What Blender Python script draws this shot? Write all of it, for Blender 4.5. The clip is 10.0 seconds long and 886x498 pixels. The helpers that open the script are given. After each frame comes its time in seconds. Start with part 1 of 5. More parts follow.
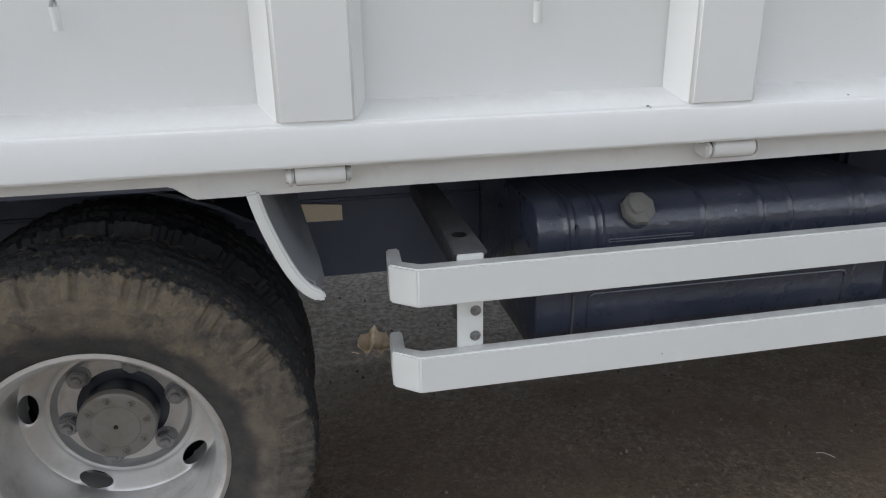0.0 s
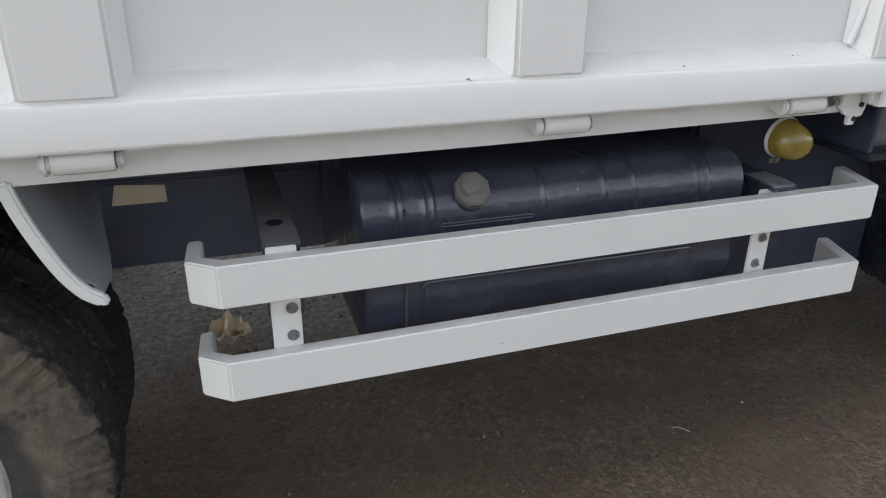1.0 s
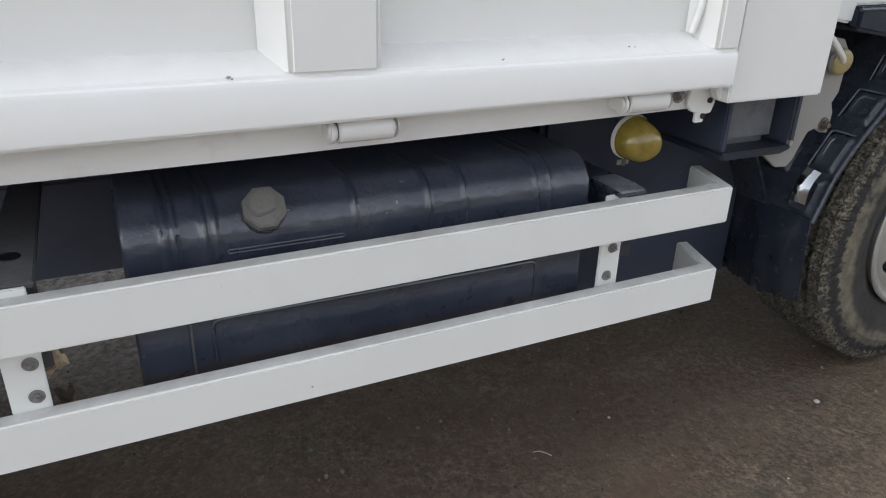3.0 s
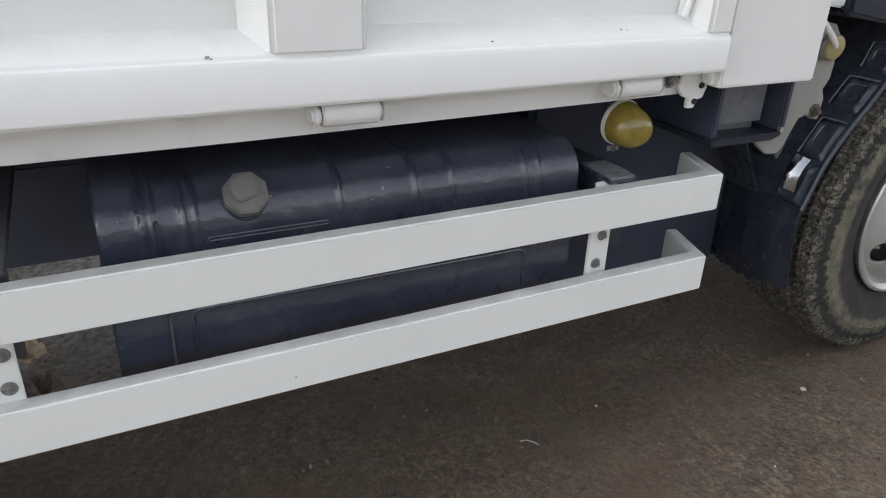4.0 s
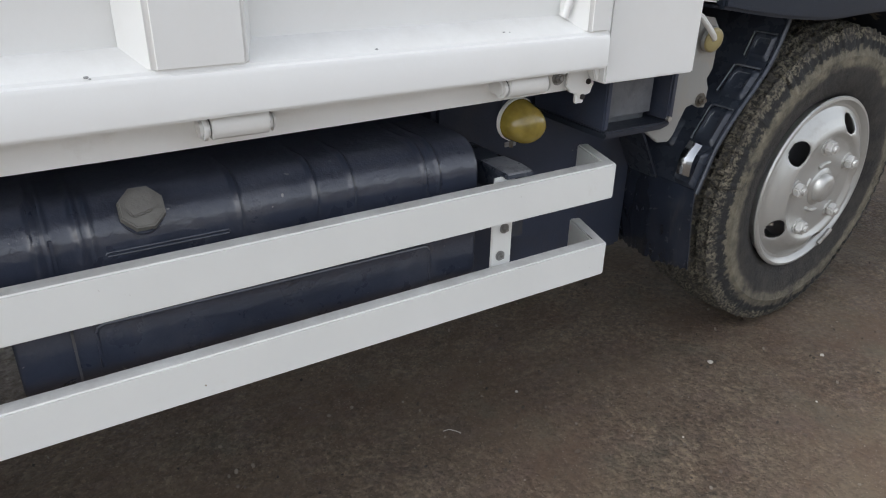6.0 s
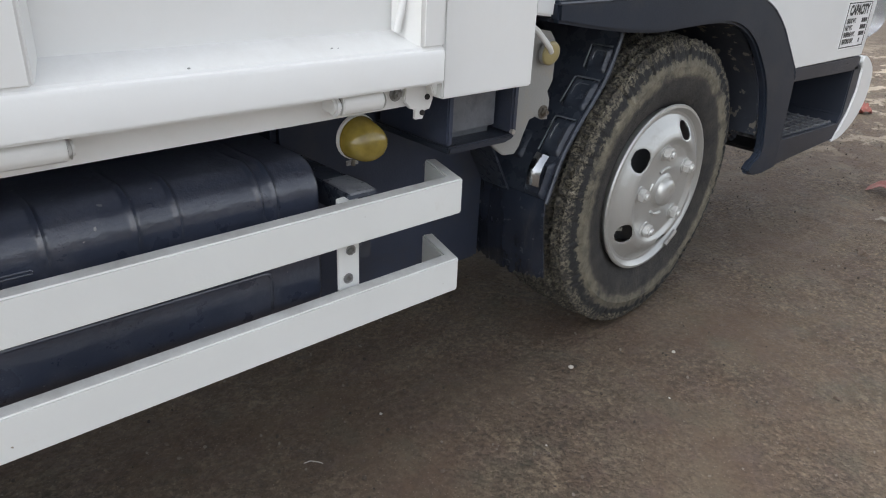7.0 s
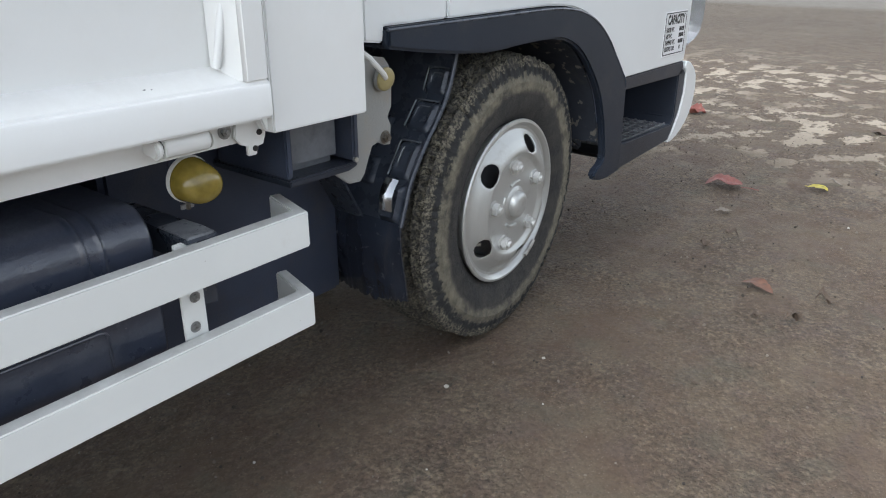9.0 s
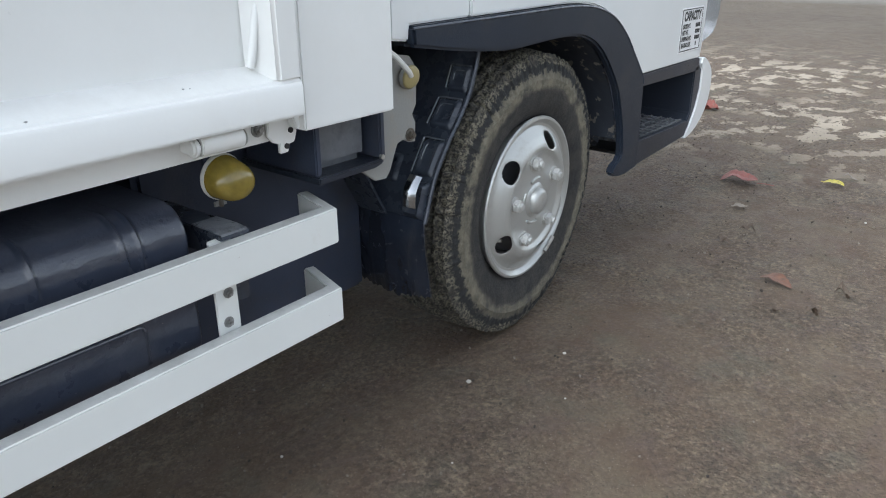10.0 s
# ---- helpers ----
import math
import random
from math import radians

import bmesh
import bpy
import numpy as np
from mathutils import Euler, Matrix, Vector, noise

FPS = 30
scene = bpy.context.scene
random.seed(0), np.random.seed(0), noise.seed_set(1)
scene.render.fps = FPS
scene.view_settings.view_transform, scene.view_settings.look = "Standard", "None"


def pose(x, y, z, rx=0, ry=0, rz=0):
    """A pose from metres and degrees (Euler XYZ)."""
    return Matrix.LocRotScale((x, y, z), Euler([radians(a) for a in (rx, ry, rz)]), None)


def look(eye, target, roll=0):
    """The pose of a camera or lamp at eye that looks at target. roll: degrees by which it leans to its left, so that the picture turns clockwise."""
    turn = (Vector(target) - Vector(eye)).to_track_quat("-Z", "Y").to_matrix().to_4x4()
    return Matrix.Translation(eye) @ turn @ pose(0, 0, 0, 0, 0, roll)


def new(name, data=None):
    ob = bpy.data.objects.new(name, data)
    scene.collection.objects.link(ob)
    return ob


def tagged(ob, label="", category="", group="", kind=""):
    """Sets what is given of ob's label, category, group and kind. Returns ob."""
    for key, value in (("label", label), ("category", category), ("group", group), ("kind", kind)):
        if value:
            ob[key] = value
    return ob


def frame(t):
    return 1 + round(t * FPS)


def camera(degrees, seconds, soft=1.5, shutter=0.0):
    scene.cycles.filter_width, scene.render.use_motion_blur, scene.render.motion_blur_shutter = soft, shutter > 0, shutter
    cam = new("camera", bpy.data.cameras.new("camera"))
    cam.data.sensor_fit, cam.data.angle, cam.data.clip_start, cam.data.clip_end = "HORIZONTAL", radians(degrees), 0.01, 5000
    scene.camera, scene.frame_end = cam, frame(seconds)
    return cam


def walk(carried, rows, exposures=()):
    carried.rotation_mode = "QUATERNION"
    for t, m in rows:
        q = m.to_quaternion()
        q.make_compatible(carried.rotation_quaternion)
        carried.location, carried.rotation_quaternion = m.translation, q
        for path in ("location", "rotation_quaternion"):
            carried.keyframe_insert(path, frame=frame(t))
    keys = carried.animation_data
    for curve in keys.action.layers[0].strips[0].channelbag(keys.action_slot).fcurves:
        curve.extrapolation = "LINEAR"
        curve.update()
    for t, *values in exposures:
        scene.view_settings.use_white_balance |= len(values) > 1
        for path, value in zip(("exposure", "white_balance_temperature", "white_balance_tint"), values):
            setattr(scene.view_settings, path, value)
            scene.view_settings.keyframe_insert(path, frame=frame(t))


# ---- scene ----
cam = camera(63.05, 10.0, soft=1.1)
PATH = [
    (0, (-0.2464, -1.0869, 1.0389), (0.0967, 0.7554, 0.3403), -1.92),
    (0.5, (-0.1870, -1.0681, 1.0470), (0.3509, 0.7104, 0.3071), -1.60),
    (1, (-0.0705, -0.9990, 1.0372), (0.4902, 0.7415, 0.2272), -0.54),
    (1.5, (0.0705, -0.9032, 1.0177), (0.6784, 0.7969, 0.1573), 0.54),
    (2, (0.1285, -0.8638, 1.0074), (0.7764, 0.8027, 0.1113), -0.70),
    (2.5, (0.1456, -0.8780, 1.0058), (0.8861, 0.7714, 0.1509), 0.96),
    (3, (0.1480, -0.8870, 1.0129), (0.9179, 0.7577, 0.1750), 0.58),
    (3.2, (0.1500, -0.8843, 1.0067), (0.9413, 0.7484, 0.1652), 0.57),
    (4.5, (0.1640, -0.8600, 1.0041), (0.9631, 0.7424, 0.1130), 1.42),
    (5, (0.1758, -0.8617, 1.0051), (0.9842, 0.7292, 0.1020), 1.25),
    (5.2, (0.1756, -0.8672, 1.0048), (0.9921, 0.7215, 0.1053), 1.20),
    (6.3, (0.2225, -0.9278, 1.0345), (1.2271, 0.5604, 0.1536), 0.67),
    (6.5, (0.2438, -0.9085, 1.0211), (1.3029, 0.5434, 0.1436), 1.36),
    (7, (0.2738, -0.9178, 1.0298), (1.4733, 0.4328, 0.1712), 1.70),
    (7.5, (0.2965, -0.9350, 1.0291), (1.6204, 0.3139, 0.1999), 2.04),
    (8, (0.2996, -0.9502, 1.0261), (1.6775, 0.2550, 0.2204), 1.36),
    (8.5, (0.3066, -0.9541, 1.0304), (1.7062, 0.2305, 0.2316), 0.65),
    (9, (0.3234, -0.9522, 1.0298), (1.7611, 0.1904, 0.2375), -0.40),
    (9.5, (0.3247, -0.9492, 1.0274), (1.7743, 0.1778, 0.2346), -0.88),
    (10, (0.2881, -0.9363, 1.0310), (1.7109, 0.2230, 0.2362), -1.00),
]
walk(cam, [(t, look(eye, target, roll)) for t, eye, target, roll in PATH], [
    (0, 1.00, 6400, 10), (1.0, 1.07, 6450, 10), (2.5, 1.16, 6500, 11), (5, 1.19, 6500, 11), (6.5, 1.22, 6500, 11), (8, 1.23, 6280, 9), (9, 1.25, 6200, 8.5), (10, 1.26, 6050, 7)])

# ---- light ----
SUN_EL, SUN_AZ = 45.0, 281.0  # degrees; azimuth from +y towards +x
world = bpy.data.worlds.new("world")
scene.world = world
world.use_nodes = True
wn, wl = world.node_tree.nodes, world.node_tree.links
sky = wn.new("ShaderNodeTexSky")
sky.sky_type, sky.sun_disc = "NISHITA", False
sky.sun_elevation, sky.sun_rotation = radians(SUN_EL), radians(SUN_AZ)
sky.dust_density, sky.air_density = 2.0, 1.0
grey = wn.new("ShaderNodeHueSaturation")
grey.inputs["Saturation"].default_value = 0.27
wl.new(sky.outputs[0], grey.inputs["Color"])
wl.new(grey.outputs[0], wn["Background"].inputs["Color"])
wn["Background"].inputs["Strength"].default_value = 0.150
sun_data = bpy.data.lights.new("sun", "SUN")
sun_data.energy, sun_data.angle, sun_data.color = 1.25, radians(36), (0.90, 0.96, 1.0)
sun = new("sun", sun_data)
_az, _el = radians(SUN_AZ), radians(SUN_EL)
sun_way = Vector((math.sin(_az) * math.cos(_el), math.cos(_az) * math.cos(_el), math.sin(_el)))
sun.matrix_world = look(sun_way * 30, (0, 0, 0))


# ---- materials ----
def material(name, color, rough=0.5, metal=0.0, dirt=None, dirt_at=(0.55, 0.7), dirt_scale=6.0, grain=0.0, grain_scale=200.0,
             vary=0.06, vary_scale=3.0, coat=0.0, rough_vary=0.12, specks=None, speck_scale=60.0, speck_at=0.74, dust=None, dust_from=0.45, dust_full=1.0, spec=0.5, dirt_stretch=None):
    """A surface with broad tone changes, dirt patches, fine specks, grain in the relief and uneven gloss."""
    m = bpy.data.materials.new(name)
    m.use_nodes = True
    n, l = m.node_tree.nodes, m.node_tree.links
    b = n["Principled BSDF"]
    b.inputs["Metallic"].default_value = metal
    b.inputs["Coat Weight"].default_value = coat
    b.inputs["Coat Roughness"].default_value = 0.08
    b.inputs["Specular IOR Level"].default_value = spec
    at = n.new("ShaderNodeTexCoord")

    def tex(scale, detail=6.0, rough_=0.6, stretch=None):
        t = n.new("ShaderNodeTexNoise")
        t.inputs["Scale"].default_value, t.inputs["Detail"].default_value, t.inputs["Roughness"].default_value = scale, detail, rough_
        src = at.outputs["Object"]
        if stretch:
            mp = n.new("ShaderNodeMapping")
            mp.inputs["Scale"].default_value = stretch
            l.new(src, mp.inputs["Vector"])
            src = mp.outputs["Vector"]
        l.new(src, t.inputs["Vector"])
        return t.outputs["Fac"]

    def ramp(fac, lo, hi):
        r = n.new("ShaderNodeMapRange")
        r.inputs["From Min"].default_value, r.inputs["From Max"].default_value = lo, hi
        l.new(fac, r.inputs["Value"])
        return r.outputs["Result"]

    def mix(fac, a, c):
        x = n.new("ShaderNodeMix")
        x.data_type = "RGBA"
        l.new(fac, x.inputs["Factor"])
        for sock, v in ((x.inputs["A"], a), (x.inputs["B"], c)):
            if isinstance(v, tuple):
                sock.default_value = (*v, 1)
            else:
                l.new(v, sock)
        return x.outputs["Result"]

    lo, hi = tuple(c * (1 - vary) for c in color), tuple(min(1, c * (1 + vary)) for c in color)
    col = mix(ramp(tex(vary_scale), 0.3, 0.7), lo, hi)
    if dirt:
        col = mix(ramp(tex(dirt_scale, 10, 0.7, dirt_stretch), *dirt_at), col, dirt)
    if specks:
        col = mix(ramp(tex(speck_scale, 3, 0.5), speck_at, speck_at + 0.03), col, specks)
    # a second tone on faces that turn up, broken up by noise
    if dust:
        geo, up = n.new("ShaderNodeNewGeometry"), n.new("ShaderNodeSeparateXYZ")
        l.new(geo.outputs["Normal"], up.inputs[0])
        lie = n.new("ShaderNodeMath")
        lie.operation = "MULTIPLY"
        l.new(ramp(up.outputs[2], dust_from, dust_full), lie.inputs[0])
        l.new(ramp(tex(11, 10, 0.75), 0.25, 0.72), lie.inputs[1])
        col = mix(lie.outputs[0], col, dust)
    l.new(col, b.inputs["Base Color"])
    r = n.new("ShaderNodeMapRange")
    r.inputs["To Min"].default_value, r.inputs["To Max"].default_value = max(0.03, rough - rough_vary), min(1, rough + rough_vary)
    l.new(tex(dirt_scale * 2.3), r.inputs["Value"])
    gloss = r.outputs["Result"]
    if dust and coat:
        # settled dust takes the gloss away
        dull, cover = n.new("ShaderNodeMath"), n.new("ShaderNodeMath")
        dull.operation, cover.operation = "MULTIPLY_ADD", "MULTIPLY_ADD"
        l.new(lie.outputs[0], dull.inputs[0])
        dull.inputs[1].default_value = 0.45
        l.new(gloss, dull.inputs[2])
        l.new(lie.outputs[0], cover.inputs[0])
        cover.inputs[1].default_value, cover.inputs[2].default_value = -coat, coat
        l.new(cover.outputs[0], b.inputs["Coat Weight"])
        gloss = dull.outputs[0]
    l.new(gloss, b.inputs["Roughness"])
    if grain:
        bump = n.new("ShaderNodeBump")
        bump.inputs["Strength"].default_value, bump.inputs["Distance"].default_value = 1.0, grain
        l.new(tex(grain_scale, 4), bump.inputs["Height"])
        l.new(bump.outputs["Normal"], b.inputs["Normal"])
        if coat:
            l.new(bump.outputs["Normal"], b.inputs["Coat Normal"])
    return m


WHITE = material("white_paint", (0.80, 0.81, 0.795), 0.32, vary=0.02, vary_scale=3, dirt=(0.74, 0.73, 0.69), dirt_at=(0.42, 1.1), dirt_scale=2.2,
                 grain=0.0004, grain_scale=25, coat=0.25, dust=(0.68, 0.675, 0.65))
SILL = material("old_white_paint", (0.79, 0.795, 0.775), 0.45, vary=0.05, dirt=(0.60, 0.58, 0.53), dirt_at=(0.55, 0.85), dirt_scale=9, grain=0.0006, grain_scale=60)
CAB_WHITE = material("cab_paint", (0.79, 0.81, 0.805), 0.20, vary=0.02, coat=0.6, dirt=(0.7, 0.68, 0.63), dirt_at=(0.62, 0.95))
GUARD_WHITE = material("guard_paint", (0.785, 0.80, 0.775), 0.33, vary=0.03, dirt=(0.68, 0.65, 0.58), dirt_at=(0.62, 0.9), dirt_scale=8,
                       grain=0.0005, grain_scale=60, specks=(0.3, 0.26, 0.2), speck_scale=70, speck_at=0.775, dust=(0.45, 0.44, 0.415), dust_from=0.85)
# the dust tones of chassis and tank also lift the dark for haze
BLACK = material("chassis_paint", (0.100, 0.118, 0.168), 0.45, vary=0.25, dirt=(0.13, 0.138, 0.16), dirt_at=(0.5, 0.8), dirt_scale=7, grain=0.0008, grain_scale=90, dust=(0.24, 0.245, 0.26))
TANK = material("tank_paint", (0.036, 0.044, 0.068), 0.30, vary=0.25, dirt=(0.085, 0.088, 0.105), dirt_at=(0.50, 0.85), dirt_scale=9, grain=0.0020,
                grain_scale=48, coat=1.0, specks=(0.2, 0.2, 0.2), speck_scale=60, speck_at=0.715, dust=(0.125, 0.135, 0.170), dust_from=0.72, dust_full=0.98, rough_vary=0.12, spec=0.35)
CARRIER = material("carrier_paint", (0.042, 0.052, 0.080), 0.5, vary=0.25, dirt=(0.06, 0.06, 0.068), dirt_at=(0.5, 0.8), dirt_scale=9, grain=0.0008, specks=(0.2, 0.2, 0.19), speck_scale=55, speck_at=0.76, spec=0.3)
BOLT = material("dull_bolt_steel", (0.32, 0.32, 0.315), 0.42, metal=0.6, dirt=(0.14, 0.125, 0.11), dirt_at=(0.5, 0.7), dirt_scale=60, grain=0.001, grain_scale=300)
GLOSSY = material("glossy_liner_plastic", (0.042, 0.051, 0.069), 0.28, vary=0.2, dirt=(0.06, 0.062, 0.066), dirt_at=(0.55, 0.85), dirt_scale=9, grain=0.0007, grain_scale=80, coat=0.3, spec=0.4)
RIB_GLINT = material("rib_glint_grey", (0.13, 0.145, 0.165), 0.12, vary=0.2, dirt=(0.03, 0.035, 0.04), dirt_at=(0.5, 0.7), dirt_scale=25, coat=1.0, spec=1.0)
# wear on the step bars, painted reflection on the arm's end
WORN_GLINT = material("worn_and_glint_grey", (0.21, 0.22, 0.235), 0.30, vary=0.3, vary_scale=20, dirt=(0.045, 0.05, 0.065), dirt_at=(0.48, 0.62), dirt_scale=16, grain=0.0006)
CHROME = material("rubbed_steel", (0.34, 0.355, 0.375), 0.15, metal=1.0, vary=0.06, dirt=(0.4, 0.38, 0.35), dirt_at=(0.6, 0.85), dirt_scale=30)
WHEEL_HOUSE = material("dirty_wheel_house", (0.034, 0.040, 0.053), 0.8, spec=0.25, vary=0.3, dirt=(0.06, 0.058, 0.054), dirt_at=(0.55, 0.8), dirt_scale=14, grain=0.003, grain_scale=40, specks=(0.16, 0.148, 0.13), speck_scale=34, speck_at=0.60)
PLASTIC = material("black_plastic", (0.026, 0.031, 0.043), 0.32, vary=0.2, dirt=(0.05, 0.047, 0.045), dirt_at=(0.55, 0.85), dirt_scale=8, grain=0.0006, grain_scale=150, spec=0.35)
FLARE = material("flare_plastic", (0.020, 0.027, 0.041), 0.33, vary=0.15, dirt=(0.045, 0.045, 0.046), dirt_at=(0.55, 0.85), dirt_scale=6, grain=0.0005, grain_scale=250, spec=0.25)
RUBBER = material("flap_rubber", (0.020, 0.026, 0.040), 0.24, vary=0.35, vary_scale=9, dirt=(0.085, 0.084, 0.084), dirt_at=(0.54, 0.82), dirt_scale=22, dirt_stretch=(1.0, 1.0, 0.14), grain=0.0007, grain_scale=50, coat=0.3)
DUSTY = material("dusty_black_steel", (0.085, 0.088, 0.096), 0.6, vary=0.3, dirt=(0.14, 0.13, 0.12), dirt_at=(0.45, 0.75), dirt_scale=14, grain=0.0008, dust=(0.2, 0.2, 0.2))
RIM = material("silver_wheel_paint", (0.51, 0.515, 0.495), 0.34, metal=0.5, vary=0.06, dirt=(0.32, 0.29, 0.25), dirt_at=(0.55, 0.85), dirt_scale=10, grain=0.0004, grain_scale=120)
HUB = material("dusty_hub_paint", (0.27, 0.26, 0.24), 0.5, metal=0.3, vary=0.1, dirt=(0.20, 0.175, 0.14), dirt_at=(0.45, 0.75), dirt_scale=16, grain=0.0004)
RIM_REAR = material("dusty_wheel_paint", (0.70, 0.69, 0.67), 0.36, metal=0.7, vary=0.1, dirt=(0.30, 0.27, 0.23), dirt_at=(0.5, 0.85), dirt_scale=7, grain=0.0001, grain_scale=60)
STEEL = material("bare_steel", (0.5, 0.49, 0.46), 0.4, metal=0.9, dirt=(0.2, 0.16, 0.11), dirt_at=(0.5, 0.75), dirt_scale=40)
RUSTY = material("rusty_bolt", (0.16, 0.15, 0.13), 0.5, metal=0.5, dirt=(0.10, 0.07, 0.045), dirt_at=(0.45, 0.65), dirt_scale=60, grain=0.001, grain_scale=300)
GREY_CAP = material("grey_cap_plastic", (0.17, 0.165, 0.15), 0.55, vary=0.1, dirt=(0.09, 0.085, 0.075), dirt_at=(0.5, 0.8), dirt_scale=25, grain=0.0006)
BRACKET = material("cream_bracket_paint", (0.28, 0.28, 0.265), 0.5, vary=0.1, dirt=(0.3, 0.26, 0.2), dirt_at=(0.5, 0.8), dirt_scale=12, grain=0.0008)
MUDGUARD = material("grey_mudguard_paint", (0.235, 0.246, 0.258), 0.5, vary=0.08, dirt=(0.2, 0.19, 0.175), dirt_at=(0.5, 0.8), dirt_scale=9, grain=0.0006)
GAP_BRIGHT = material("bright_gap_tan", (0.93, 0.79, 0.58), 0.6, vary=0.05, dirt=(0.82, 0.66, 0.45), dirt_at=(0.6, 0.8), dirt_scale=30)
CASING = material("grey_casing", (0.13, 0.14, 0.155), 0.38, vary=0.25, vary_scale=14, dirt=(0.07, 0.075, 0.085), dirt_at=(0.45, 0.7), dirt_scale=16, grain=0.0009, grain_scale=45)
INK = material("black_ink", (0.015, 0.015, 0.016), 0.5)
DECAL = material("decal_film", (0.8, 0.8, 0.8), 0.35, vary=0.02)
RED_LEAF = material("red_leaf", (0.22, 0.066, 0.050), 0.6, vary=0.3, vary_scale=30, dirt=(0.15, 0.09, 0.065), dirt_scale=25, grain=0.001)
DULL_LEAF = material("dull_red_leaf", (0.155, 0.074, 0.047), 0.65, vary=0.3, vary_scale=30, dirt=(0.10, 0.06, 0.04), dirt_scale=25, grain=0.001)
BROWN_LEAF = material("brown_leaf", (0.100, 0.072, 0.052), 0.7, vary=0.3, vary_scale=30, dirt=(0.055, 0.042, 0.032), dirt_scale=25, grain=0.001)
TAN_LEAF = material("tan_leaf", (0.84, 0.69, 0.50), 0.7, vary=0.2, vary_scale=40, dirt=(0.40, 0.25, 0.13), dirt_at=(0.60, 0.78), dirt_scale=25, grain=0.001)
YELLOW_LEAF = material("yellow_leaf", (0.42, 0.35, 0.055), 0.6, vary=0.25, vary_scale=40, dirt=(0.14, 0.13, 0.03), dirt_at=(0.56, 0.7), dirt_scale=30)
FADED_LEAF = material("faded_leaf", (0.22, 0.19, 0.155), 0.75, vary=0.2, vary_scale=40, dirt=(0.13, 0.105, 0.08), dirt_scale=30, grain=0.001)
def grit_material():
    m = bpy.data.materials.new("grit")
    m.use_nodes = True
    n, l = m.node_tree.nodes, m.node_tree.links
    geo, ramp_ = n.new("ShaderNodeNewGeometry"), n.new("ShaderNodeValToRGB")
    e = ramp_.color_ramp.elements
    e[0].color, e[1].color = (0.03, 0.024, 0.02, 1), (0.22, 0.19, 0.155, 1)
    e.new(0.7).color = (0.11, 0.085, 0.065, 1)
    l.new(geo.outputs["Random Per Island"], ramp_.inputs[0])
    l.new(ramp_.outputs[0], n["Principled BSDF"].inputs["Base Color"])
    n["Principled BSDF"].inputs["Roughness"].default_value = 0.9
    return m


GRIT = grit_material()
NUT = material("wheel_nut_zinc", (0.62, 0.62, 0.60), 0.36, metal=0.45, vary=0.08, vary_scale=20, dirt=(0.36, 0.33, 0.29), dirt_at=(0.5, 0.8), dirt_scale=40)
CHIP = material("white_chip", (0.52, 0.49, 0.44), 0.7)
WIRE = material("white_wire", (0.7, 0.69, 0.65), 0.45)


def lens_material():
    m = material("amber_lens", (0.26, 0.195, 0.036), 0.22, vary=0.3, vary_scale=25, dirt=(0.19, 0.145, 0.04), dirt_at=(0.5, 0.8), dirt_scale=20, coat=0.5)
    m.node_tree.nodes["Principled BSDF"].inputs["Subsurface Weight"].default_value = 0.15
    m.node_tree.nodes["Principled BSDF"].inputs["Subsurface Radius"].default_value = (0.01, 0.006, 0.002)
    return m


AMBER = lens_material()
WINDOW = material("dark_window_glass", (0.012, 0.014, 0.016), 0.06, vary=0.1, rough_vary=0.02, coat=1.0)
PALE_LENS = material("faded_lens", (0.34, 0.285, 0.13), 0.3, vary=0.1, vary_scale=40, coat=0.3)


def glass_material():
    m = bpy.data.materials.new("clear_lens")
    m.use_nodes = True
    b = m.node_tree.nodes["Principled BSDF"]
    b.inputs["Base Color"].default_value = (0.9, 0.92, 0.93, 1)
    b.inputs["Roughness"].default_value, b.inputs["Transmission Weight"].default_value = 0.12, 0.85
    return m


CLEAR = glass_material()


